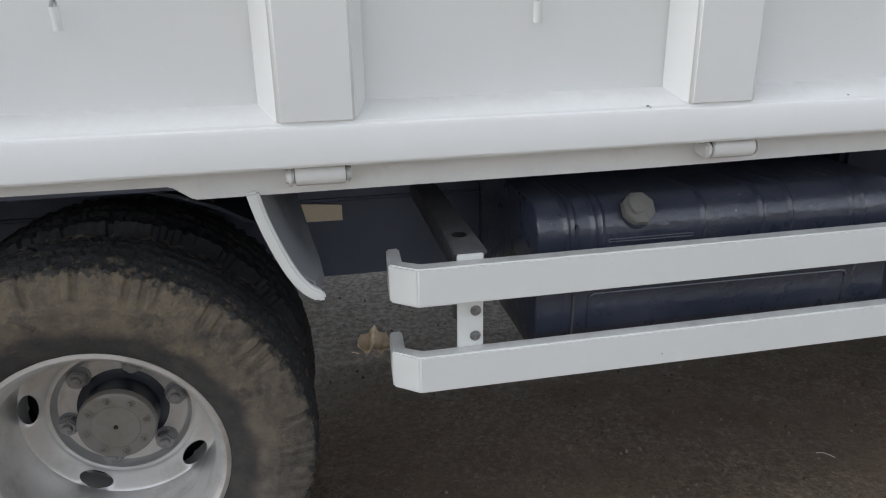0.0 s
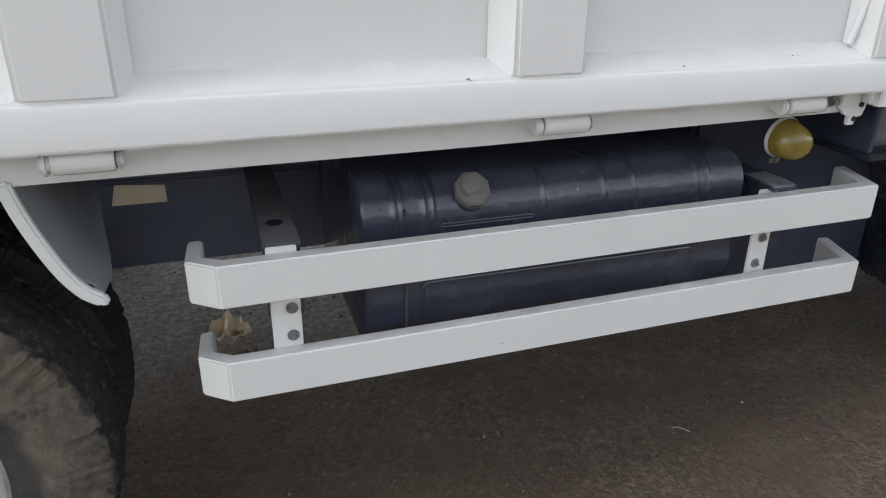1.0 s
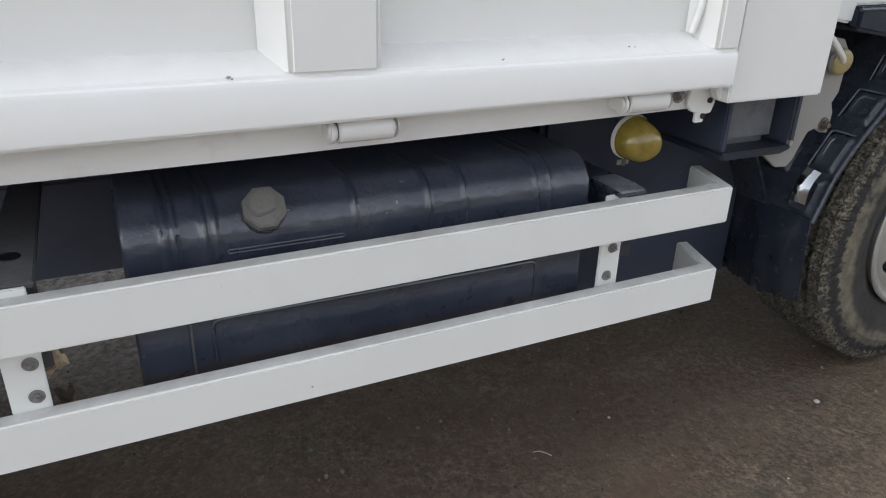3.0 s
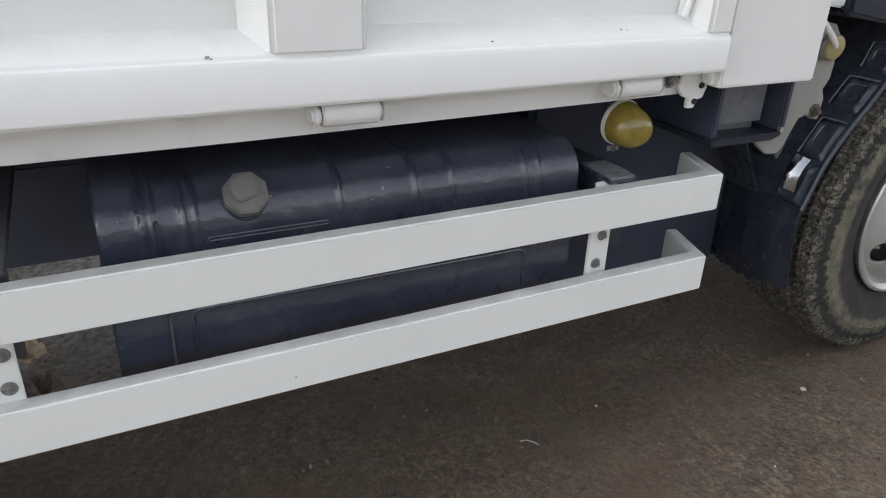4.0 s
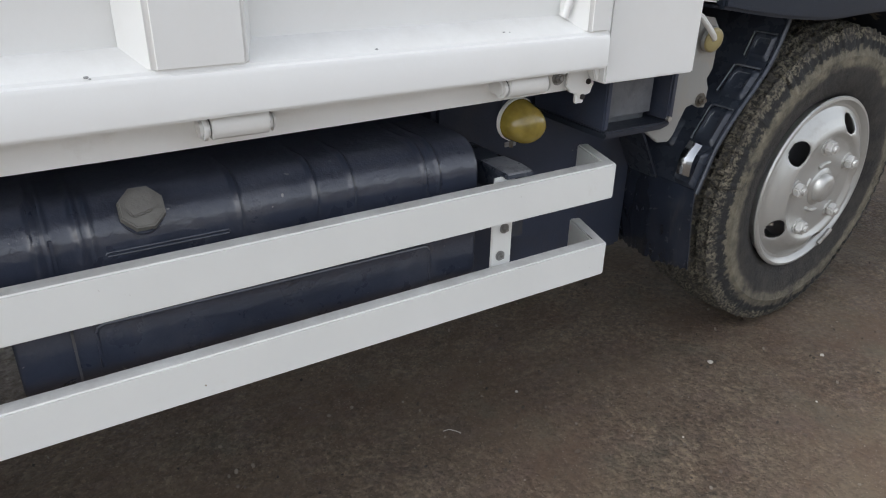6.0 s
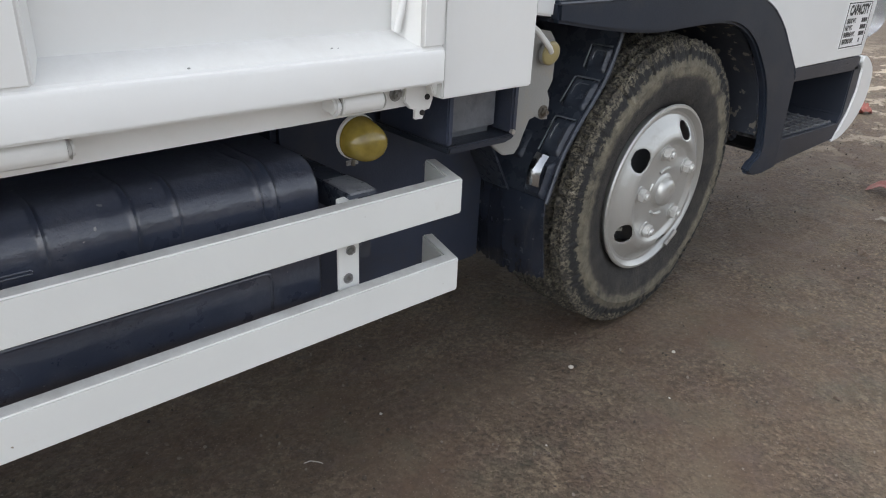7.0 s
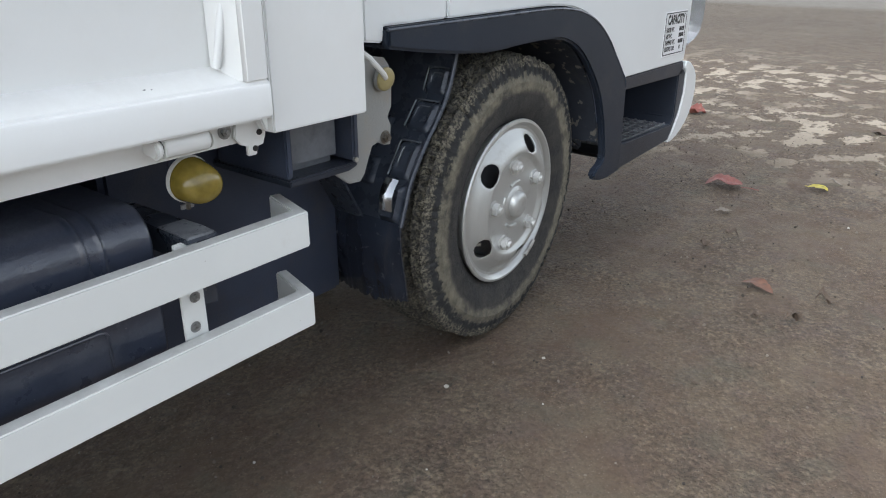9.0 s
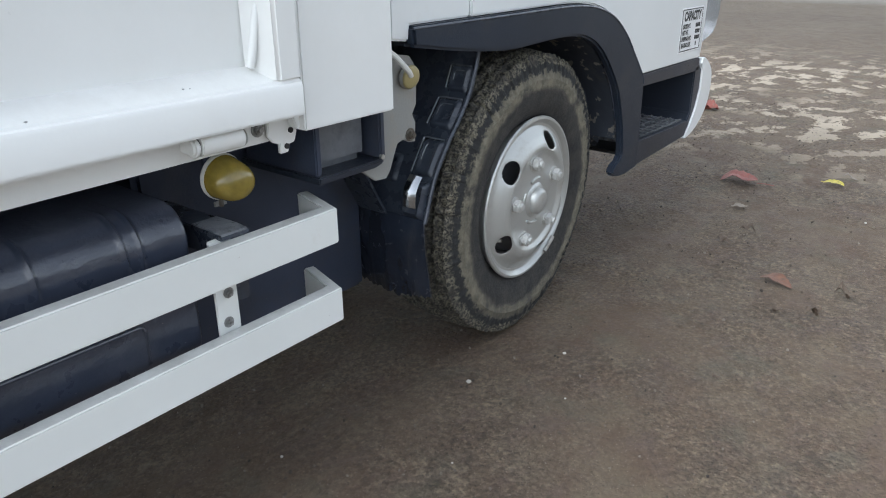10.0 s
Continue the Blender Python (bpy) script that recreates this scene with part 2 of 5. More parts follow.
def tyre_material(name, mud_in, mud_out, bare_in, mud=(0.235, 0.205, 0.155), amount=0.5, under=(0.17, 0.15, 0.115), low=(-0.3, -0.1), tread=0.9, lugs=0.0045, dark_middle=0.0, bare_dark=0.75, shoulder=0.086, dark=1.0, drip=0.0):
    """Black rubber with dried mud that sits in a ring on the sidewall and on the tread."""
    m = bpy.data.materials.new(name)
    m.use_nodes = True
    n, l = m.node_tree.nodes, m.node_tree.links
    b = n["Principled BSDF"]
    at = n.new("ShaderNodeTexCoord")
    sep = n.new("ShaderNodeSeparateXYZ")
    l.new(at.outputs["Object"], sep.inputs[0])

    def math_(op, a, c=None):
        x = n.new("ShaderNodeMath")
        x.operation = op
        for i, v in enumerate((a, c)):
            if v is None:
                continue
            if isinstance(v, (int, float)):
                x.inputs[i].default_value = v
            else:
                l.new(v, x.inputs[i])
        return x.outputs[0]

    def tex(scale, detail=8.0, rough_=0.65):
        t = n.new("ShaderNodeTexNoise")
        t.inputs["Scale"].default_value, t.inputs["Detail"].default_value, t.inputs["Roughness"].default_value = scale, detail, rough_
        l.new(at.outputs["Object"], t.inputs["Vector"])
        return t.outputs["Fac"]

    def step(v, lo, hi):
        r = n.new("ShaderNodeMapRange")
        r.interpolation_type = "SMOOTHSTEP"
        r.inputs["From Min"].default_value, r.inputs["From Max"].default_value = lo, hi
        l.new(v, r.inputs["Value"])
        return r.outputs["Result"]

    def mix(fac_, a, c):
        x = n.new("ShaderNodeMix")
        x.data_type = "RGBA"
        l.new(fac_, x.inputs["Factor"])
        for sock, v in ((x.inputs["A"], a), (x.inputs["B"], c)):
            if isinstance(v, tuple):
                sock.default_value = (*v, 1)
            else:
                l.new(v, sock)
        return x.outputs["Result"]

    def around(v, size, t):
        return math_("ADD", v, math_("MULTIPLY", math_("SUBTRACT", t, 0.5), size))

    radius = math_("SQRT", math_("ADD", math_("MULTIPLY", sep.outputs[0], sep.outputs[0]), math_("MULTIPLY", sep.outputs[2], sep.outputs[2])))
    wob = around(radius, 0.05, tex(14))
    turn = math_("ARCTAN2", sep.outputs[2], sep.outputs[0])
    teeth = math_("MULTIPLY", math_("MULTIPLY", math_("SINE", math_("MULTIPLY", turn, 84.0)), step(tex(5, 4), 0.42, 0.62)), lugs)
    rag = math_("ADD", around(radius, 0.075, tex(46, 10, 0.7)), teeth)
    band = math_("MULTIPLY", step(wob, mud_in, mud_out), math_("SUBTRACT", 1.0, step(rag, bare_in - 0.004, bare_in + 0.006)))
    band = math_("MULTIPLY", band, step(tex(11, 10, 0.7), 0.62 - amount * 0.5, 0.82 - amount * 0.5))
    band = math_("MULTIPLY", band, math_("ADD", 0.45, math_("MULTIPLY", step(tex(38, 10, 0.75), 0.35, 0.65), 0.55)))
    edge = rag
    if drip:
        # the mud on the shoulder ends in ragged drips that run towards the hub
        flat_ = n.new("ShaderNodeCombineXYZ")
        l.new(math_("DIVIDE", sep.outputs[0], radius), flat_.inputs[0])
        l.new(math_("DIVIDE", sep.outputs[2], radius), flat_.inputs[2])
        runs = n.new("ShaderNodeTexNoise")
        runs.inputs["Scale"].default_value, runs.inputs["Detail"].default_value, runs.inputs["Roughness"].default_value = 24, 4, 0.7
        l.new(flat_.outputs[0], runs.inputs["Vector"])
        edge = around(around(radius, drip, runs.outputs["Fac"]), 0.022, tex(60, 6, 0.7))
    grit = math_("MULTIPLY", step(edge, bare_in + (0.019 if drip else 0.012), bare_in + (0.024 if drip else 0.030)), step(tex(150, 5, 0.7), 0.42, 0.58 if drip else 0.66))
    grit = math_("MULTIPLY", grit, step(tex(19, 8, 0.7), 0.30, 0.62))
    film = mix(step(tex(24, 10, 0.7), 0.3, 0.72), (0.034 * dark, 0.034 * dark, 0.035 * dark), (0.080 * dark, 0.074 * dark, 0.064 * dark))
    bare = math_("SUBTRACT", step(rag, bare_in - 0.006, bare_in), step(edge, bare_in + 0.020, bare_in + 0.032))
    film = mix(math_("MULTIPLY", bare, bare_dark), film, (0.022, 0.023, 0.024))
    # darker, less muddy tread middle; wheel-house shade is part of its dark colour
    if dark_middle:
        middle = math_("MULTIPLY", math_("SUBTRACT", 1.0, step(math_("ABSOLUTE", sep.outputs[1]), shoulder - 0.012, shoulder)), dark_middle)
        film = mix(middle, film, (0.015, 0.016, 0.019))
        grit = math_("MULTIPLY", grit, math_("SUBTRACT", 1.0, middle))
    # mud tone shifts with height: under below, mud above
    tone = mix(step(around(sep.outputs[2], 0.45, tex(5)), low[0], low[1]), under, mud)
    col = mix(band, film, tone)
    col = mix(math_("MULTIPLY", grit, tread), col, mix(step(tex(70, 4), 0.4, 0.6), tone, tuple(min(1, 1.35 * c) for c in mud)))
    l.new(col, b.inputs["Base Color"])
    b.inputs["Roughness"].default_value = 0.8
    bump = n.new("ShaderNodeBump")
    bump.inputs["Distance"].default_value = 0.007
    l.new(math_("ADD", math_("ADD", math_("MULTIPLY", tex(130, 6, 0.7), 0.7), math_("MULTIPLY", math_("ADD", band, grit), 0.35)), math_("MULTIPLY", tex(48, 6, 0.7), 0.5)), bump.inputs["Height"])
    l.new(bump.outputs["Normal"], b.inputs["Normal"])
    return m


TYRE_FRONT = tyre_material("muddy_tyre_front", 0.284, 0.304, 0.334, mud=(0.250, 0.226, 0.165), amount=0.64, under=(0.19, 0.17, 0.125), lugs=0.0015, tread=0.95, dark_middle=0.2, shoulder=0.098, bare_dark=0.92, dark=0.72, drip=0.05)
TYRE_REAR = tyre_material("muddy_tyre_rear", 0.236, 0.262, 0.338, mud=(0.195, 0.158, 0.110), amount=0.66, under=(0.185, 0.160, 0.128), low=(-0.05, 0.25), tread=0.45, lugs=0.0008, dark_middle=0.85, bare_dark=0.35, dark=0.9, drip=0.045)

TYRE_INNER = material("dark_tyre_rubber", (0.018, 0.019, 0.022), 0.75, vary=0.3, vary_scale=12, dirt=(0.045, 0.040, 0.034), dirt_at=(0.5, 0.8), dirt_scale=10, grain=0.002, grain_scale=90)


def ground_material():
    """Worn brown-grey yard: fine aggregate, damp stains, pale bare patches farther along."""
    m = bpy.data.materials.new("yard_ground")
    m.use_nodes = True
    n, l = m.node_tree.nodes, m.node_tree.links
    b = n["Principled BSDF"]
    at = n.new("ShaderNodeTexCoord")

    def tex(scale, detail=8.0, rough_=0.6, kind="ShaderNodeTexNoise", stretch=None):
        t = n.new(kind)
        t.inputs["Scale"].default_value = scale
        if kind == "ShaderNodeTexNoise":
            t.inputs["Detail"].default_value, t.inputs["Roughness"].default_value = detail, rough_
        src = at.outputs["Object"]
        if stretch:
            mp = n.new("ShaderNodeMapping")
            mp.inputs["Scale"].default_value = stretch
            l.new(src, mp.inputs["Vector"])
            src = mp.outputs["Vector"]
        l.new(src, t.inputs["Vector"])
        return t.outputs["Fac" if kind == "ShaderNodeTexNoise" else "Distance"]

    def ramp(fac, lo, hi, a=0.0, c=1.0):
        r = n.new("ShaderNodeMapRange")
        r.inputs["From Min"].default_value, r.inputs["From Max"].default_value = lo, hi
        r.inputs["To Min"].default_value, r.inputs["To Max"].default_value = a, c
        l.new(fac, r.inputs["Value"])
        return r.outputs["Result"]

    def mix(fac, a, c, how="MIX"):
        x = n.new("ShaderNodeMix")
        x.data_type, x.blend_type = "RGBA", how
        if isinstance(fac, float):
            x.inputs["Factor"].default_value = fac
        else:
            l.new(fac, x.inputs["Factor"])
        for sock, v in ((x.inputs["A"], a), (x.inputs["B"], c)):
            if isinstance(v, tuple):
                sock.default_value = (*v, 1)
            else:
                l.new(v, sock)
        return x.outputs["Result"]

    def mul(a, c):
        x = n.new("ShaderNodeMath")
        x.operation = "MULTIPLY"
        l.new(a, x.inputs[0])
        l.new(c, x.inputs[1])
        return x.outputs[0]

    col = mix(ramp(tex(1.1, 4), 0.35, 0.65), (0.110, 0.076, 0.046), (0.124, 0.090, 0.059))
    col = mix(ramp(tex(3.2, 8, 0.65, stretch=(1, 1.5, 1)), 0.44, 0.62, 0.0, 0.9), col, (0.088, 0.054, 0.034))
    col = mix(ramp(tex(6.0, 10, 0.7), 0.52, 0.74, 0.0, 0.8), col, (0.070, 0.048, 0.035))
    rough_spots = ramp(tex(2.4, 5, 0.6), 0.38, 0.62, 0.25, 1.0)
    col = mix(mul(ramp(tex(19, 8, 0.75), 0.55, 0.70, 0.0, 0.7), rough_spots), col, (0.164, 0.121, 0.079))
    col = mix(mul(ramp(tex(27, 8, 0.75), 0.56, 0.66, 0.0, 0.85), rough_spots), col, (0.063, 0.044, 0.032))
    col = mix(mul(ramp(tex(95, 3), 0.3, 0.72, 0.0, 0.75), rough_spots), col, mix(ramp(tex(60, 2), 0.4, 0.6), (0.063, 0.044, 0.030), (0.214, 0.162, 0.106)))
    col = mix(ramp(tex(230, 2), 0.64, 0.72, 0.0, 0.6), col, (0.304, 0.245, 0.184))
    col = mix(ramp(tex(180, 2), 0.64, 0.70, 0.0, 0.8), col, (0.045, 0.035, 0.025))
    # faint reddish and greenish stains
    col = mix(ramp(tex(7.5, 6, 0.65, stretch=(1, 1.3, 1)), 0.52, 0.66, 0.0, 0.55), col, (0.104, 0.070, 0.053))
    col = mix(ramp(tex(4.6, 6, 0.65, stretch=(1.2, 1, 1)), 0.55, 0.68, 0.0, 0.5), col, (0.088, 0.082, 0.056))
    # single grains of the aggregate
    def cells(scale, lo, hi, share):
        """Each cell its own tone."""
        v = n.new("ShaderNodeTexVoronoi")
        v.inputs["Scale"].default_value = scale
        warp = n.new("ShaderNodeVectorMath")
        warp.operation = "MULTIPLY_ADD"
        w = n.new("ShaderNodeTexNoise")
        w.inputs["Scale"].default_value, w.inputs["Detail"].default_value = scale * 0.6, 4
        l.new(at.outputs["Object"], w.inputs["Vector"])
        l.new(w.outputs["Color"], warp.inputs[0])
        warp.inputs[1].default_value = (1.6 / scale,) * 3
        l.new(at.outputs["Object"], warp.inputs[2])
        l.new(warp.outputs[0], v.inputs["Vector"])
        split = n.new("ShaderNodeSeparateColor")
        l.new(v.outputs["Color"], split.inputs[0])
        tone = ramp(split.outputs[0], 0.0, 1.0, lo, hi)
        grey = n.new("ShaderNodeCombineColor")
        for k in range(3):
            l.new(tone, grey.inputs[k])
        return share, grey.outputs[0], v.outputs["Distance"]

    heights = []
    for scale, lo, hi in ((78, 0.84, 1.16), (130, 0.74, 1.28), (34, 0.86, 1.14)):
        share, grey_, dist = cells(scale, lo, hi, rough_spots)
        col = mix(share, col, mix(1.0, col, grey_, "MULTIPLY"))
        heights.append(dist)
    # paler, greyer gravel under the rear of the truck and on its far side
    where = n.new("ShaderNodeSeparateXYZ")
    l.new(at.outputs["Object"], where.inputs[0])
    ragged = n.new("ShaderNodeMath")
    ragged.operation = "MULTIPLY_ADD"
    l.new(tex(5, 8, 0.7), ragged.inputs[0])
    ragged.inputs[1].default_value = 0.5
    l.new(where.outputs[1], ragged.inputs[2])
    torn = n.new("ShaderNodeMath")
    torn.operation = "MULTIPLY_ADD"
    l.new(tex(1.3, 8, 0.65), torn.inputs[0])
    torn.inputs[1].default_value = 3.0
    l.new(where.outputs[0], torn.inputs[2])
    gravel = mul(ramp(ragged.outputs[0], 0.75, 1.15), mul(ramp(torn.outputs[0], 3.0, 1.9), ramp(where.outputs[1], 7.0, 3.0)))
    # the chips' paleness also makes up for light under the truck
    chips = mix(ramp(tex(48, 6, 0.7), 0.40, 0.62), (0.17, 0.15, 0.13), (0.36, 0.325, 0.285))
    col = mix(mul(gravel, ramp(tex(14, 8, 0.7), 0.25, 0.5, 0.55, 1.0)), col, chips)
    # pale bare patches in a band across the yard
    sep = n.new("ShaderNodeSeparateXYZ")
    l.new(at.outputs["Object"], sep.inputs[0])
    band = mul(ramp(sep.outputs[0], 3.5, 4.9), ramp(sep.outputs[0], 8.2, 6.6))
    pale = mul(mul(ramp(tex(5.6, 10, 0.64, stretch=(0.8, 1.0, 1)), 0.515, 0.555), ramp(tex(0.8, 3), 0.40, 0.52)), band)
    col = mix(pale, col, (0.39, 0.32, 0.24))
    col = mix(ramp(sep.outputs[0], 6.5, 10.0, 0.0, 0.6), col, mix(ramp(tex(0.7), 0.4, 0.6), (0.083, 0.063, 0.044), (0.112, 0.088, 0.063)))
    col = mix(ramp(sep.outputs[0], 12.8, 13.6, 0.0, 0.8), col, (0.185, 0.162, 0.135))
    col = mix(1.0, col, (0.92, 0.935, 0.945), "MULTIPLY")
    l.new(col, b.inputs["Base Color"])
    l.new(ramp(tex(9), 0.3, 0.7, 0.7, 0.95), b.inputs["Roughness"])
    bump = n.new("ShaderNodeBump")
    bump.inputs["Distance"].default_value, bump.inputs["Strength"].default_value = 0.020, 1.0
    clump = mix(0.38, mix(0.6, tex(120, 6, 0.7), tex(38, 8, 0.75)), ramp(heights[0], 0.0, 0.9, 1.0, 0.0))
    l.new(mul(clump, rough_spots), bump.inputs["Height"])
    l.new(bump.outputs["Normal"], b.inputs["Normal"])
    return m


GROUND = ground_material()
ADDED_WALL = material("weathered_concrete", (0.44, 0.43, 0.405), 0.85, vary=0.15, vary_scale=0.8, dirt=(0.30, 0.28, 0.25), dirt_at=(0.45, 0.75), dirt_scale=1.2, grain=0.004, grain_scale=30)


# ---- mesh helpers ----
def faces(bm, rings, close=False, caps=False):
    """Skin a list of rings of places; close joins each ring's ends."""
    rows = [[bm.verts.new(p) for p in ring] for ring in rings]
    k = len(rows[0])
    for a, b in zip(rows, rows[1:]):
        for i in range(k if close else k - 1):
            j = (i + 1) % k
            bm.faces.new((a[i], a[j], b[j], b[i]))
    if caps:
        bm.faces.new(rows[0][::-1])
        bm.faces.new(rows[-1])
    return rows


def soften(bm, width, segments=2, angle=25):
    if width:
        bm.normal_update()
        sharp = [e for e in bm.edges if len(e.link_faces) == 2 and e.calc_face_angle(0) > radians(angle)]
        bmesh.ops.bevel(bm, geom=sharp, offset=width, segments=segments, affect="EDGES", clamp_overlap=True)


def box(x0, x1, y0, y1, z0, z1, width=0.003, bm=None):
    own = bmesh.new()
    faces(own, [[(x, y0, z0), (x, y1, z0), (x, y1, z1), (x, y0, z1)] for x in (x0, x1)], True, True)
    bmesh.ops.recalc_face_normals(own, faces=own.faces)
    soften(own, width)
    return join(bm, own)


def join(bm, own):
    if bm is None:
        return own
    me = bpy.data.meshes.new("tmp")
    own.to_mesh(me)
    own.free()
    bm.from_mesh(me)
    bpy.data.meshes.remove(me)
    return bm


def prism(outline, a, b, axis="y", width=0.003, bm=None, segments=2):
    """Outline in the two other axes (in the order x, y, z), drawn out from a to b along axis."""
    put = {"x": lambda p, s: (s, p[0], p[1]), "y": lambda p, s: (p[0], s, p[1]), "z": lambda p, s: (p[0], p[1], s)}[axis]
    own = bmesh.new()
    faces(own, [[put(p, s) for p in outline] for s in (a, b)], True, True)
    bmesh.ops.recalc_face_normals(own, faces=own.faces)
    soften(own, width, segments)
    return join(bm, own)


def lathe(profile, n=64, bm=None, loop=False, shape=None):
    """Turn a profile of (radius, y) about the y axis."""
    own = bmesh.new()
    rings = []
    pts = profile + profile[:1] if loop else profile
    for i in range(n):
        a = 2 * math.pi * i / n
        rings.append([(r * math.cos(a), y, r * math.sin(a)) for r, y in (pts if shape is None else shape(a, pts))])
    rows = [[own.verts.new(p) for p in ring] for ring in rings]
    for i in range(n):
        a, b = rows[i], rows[(i + 1) % n]
        for j in range(len(pts) - 1):
            own.faces.new((a[j], a[j + 1], b[j + 1], b[j]))
    bmesh.ops.remove_doubles(own, verts=own.verts, dist=1e-5)
    bmesh.ops.recalc_face_normals(own, faces=own.faces)
    return join(bm, own)


def rod(a, b, r, n=12, bm=None, r2=None, width=0.0):
    """A capped round bar from a to b."""
    a, b = Vector(a), Vector(b)
    q = (b - a).to_track_quat("Z", "Y").to_matrix()
    own = bmesh.new()
    faces(own, [[c + q @ Vector((s * math.cos(t), s * math.sin(t), 0)) for t in (2 * math.pi * i / n for i in range(n))]
                for c, s in ((a, r), (b, r if r2 is None else r2))], True, True)
    bmesh.ops.recalc_face_normals(own, faces=own.faces)
    soften(own, width, 2, 50)
    return join(bm, own)


def tube(points, r, n=8, bm=None):
    own = bmesh.new()
    pts = [Vector(p) for p in points]
    rings = []
    for i, p in enumerate(pts):
        way = (pts[min(i + 1, len(pts) - 1)] - pts[max(i - 1, 0)]).normalized()
        q = way.to_track_quat("Z", "Y").to_matrix()
        rings.append([p + q @ Vector((r * math.cos(t), r * math.sin(t), 0)) for t in (2 * math.pi * k / n for k in range(n))])
    faces(own, rings, True, True)
    bmesh.ops.recalc_face_normals(own, faces=own.faces)
    return join(bm, own)


def strip(line, thick, y0, y1, width=0.002, bm=None):
    """A bent plate: a line in x, z with a thickness, drawn out along y."""
    pts = [Vector(p) for p in line]
    back = []
    for i, p in enumerate(pts):
        way = (pts[min(i + 1, len(pts) - 1)] - pts[max(i - 1, 0)]).normalized()
        back.append(p + Vector((-way.y, way.x)) * thick)
    return prism([tuple(p) for p in pts] + [tuple(p) for p in reversed(back)], y0, y1, "y", width, bm)


def hexa(c, r, h, way=(0, -1, 0), n=6, width=0.0012, bm=None):
    c, way = Vector(c), Vector(way).normalized()
    return rod(c, c + way * h, r, n, bm, None, width)


def bolt_mesh(r=0.009):
    """A hexagon head on a washer, with the end of the thread, facing -y at the origin."""
    bm = rod((0, 0, 0), (0, -0.002, 0), r * 1.45, 20, None, None, 0.0006)
    hexa((0, -0.002, 0), r, r * 0.75, bm=bm)
    rod((0, -0.002 - r * 0.75, 0), (0, -0.002 - r * 1.2, 0), r * 0.5, 10, bm)
    return bm


def part(name, bm, mat, parent=None, label="", at=None, sharp=35):
    """Link a bmesh as one mesh object under a thing or a part."""
    me = bpy.data.meshes.new(name)
    bm.to_mesh(me)
    bm.free()
    for p in me.polygons:
        p.use_smooth = True
    me.set_sharp_from_angle(angle=radians(sharp))
    me.materials.append(mat)
    ob = new(name, me)
    ob.parent = parent
    if at is not None:
        ob.matrix_basis = at if isinstance(at, Matrix) else Matrix.Translation(at)
    return tagged(ob, label)


def again(ob, at, parent=None):
    """The same part once more, on the same mesh."""
    o = new(ob.name.split(".")[0], ob.data)
    o.parent = parent or ob.parent
    o.matrix_basis = at if isinstance(at, Matrix) else Matrix.Translation(at)
    return tagged(o, ob.get("label", ""))


def smooth(line, n=4):
    """A rounder line through the same points."""
    pts = [Vector(p) for p in line]
    out = []
    for i in range(len(pts) - 1):
        a, b, c, d = pts[max(i - 1, 0)], pts[i], pts[i + 1], pts[min(i + 2, len(pts) - 1)]
        for k in range(n):
            t = k / n
            out.append(tuple(0.5 * (2 * b + (c - a) * t + (2 * a - 5 * b + 4 * c - d) * t * t + (3 * b - a - 3 * c + d) * t ** 3)))
    return out + [tuple(pts[-1])]


# ---- ground ----
def steps(near, far, fine, span):
    """Coordinates that are fine between near and far and grow coarser out to span on both sides."""
    mid = list(np.arange(near, far + 1e-6, fine))
    out, s = [], fine
    p = mid[-1]
    while p < span:
        s *= 1.25
        p += s
        out.append(p)
    low, s, p = [], fine, mid[0]
    while p > -span:
        s *= 1.25
        p -= s
        low.append(p)
    return low[::-1] + mid + out


def build_ground():
    xs, ys = steps(-1.6, 7.0, 0.04, 600), steps(-1.6, 2.6, 0.04, 600)
    verts = []
    for x in xs:
        for y in ys:
            near = max(0.0, 1 - max(abs(x - 2) / 30, abs(y) / 30))
            z = near * (0.006 * noise.noise((x * 1.7, y * 1.7, 0)) + 0.004 * noise.noise((x * 7, y * 7, 3)) + 0.0025 * noise.noise((x * 19, y * 19, 5))) - 0.004
            verts.append((x, y, z))
    k = len(ys)
    quads = [(i * k + j, (i + 1) * k + j, (i + 1) * k + j + 1, i * k + j + 1) for i in range(len(xs) - 1) for j in range(k - 1)]
    me = bpy.data.meshes.new("ground")
    me.from_pydata(verts, [], quads)
    for p in me.polygons:
        p.use_smooth = True
    me.materials.append(GROUND)
    tagged(new("ground", me), "worn brown-grey yard surface with fine aggregate and dirt", "ground", kind="structure")


build_ground()
# plain wall added behind the camera: cuts low sky from reflections, bounces light
tagged(part("wall_unseen", box(-14, 18, -9.25, -9.0, -0.05, 2.0, 0.01), ADDED_WALL), "added wall out of view that cuts low sky from reflections", "wall", kind="structure")

# ---- the truck ----
truck = new("dump_truck")
RAKE = math.degrees(math.atan(0.018))
truck.matrix_basis = Matrix.Translation((1, 0, 0)) @ pose(0, 0, 0, 0, RAKE, 0) @ Matrix.Translation((-1, 0, 0.02))
tagged(truck, "white light dump truck with muddy tyres parked on a brown yard", "truck")
WIDE = 1.79  # the far side of the bed


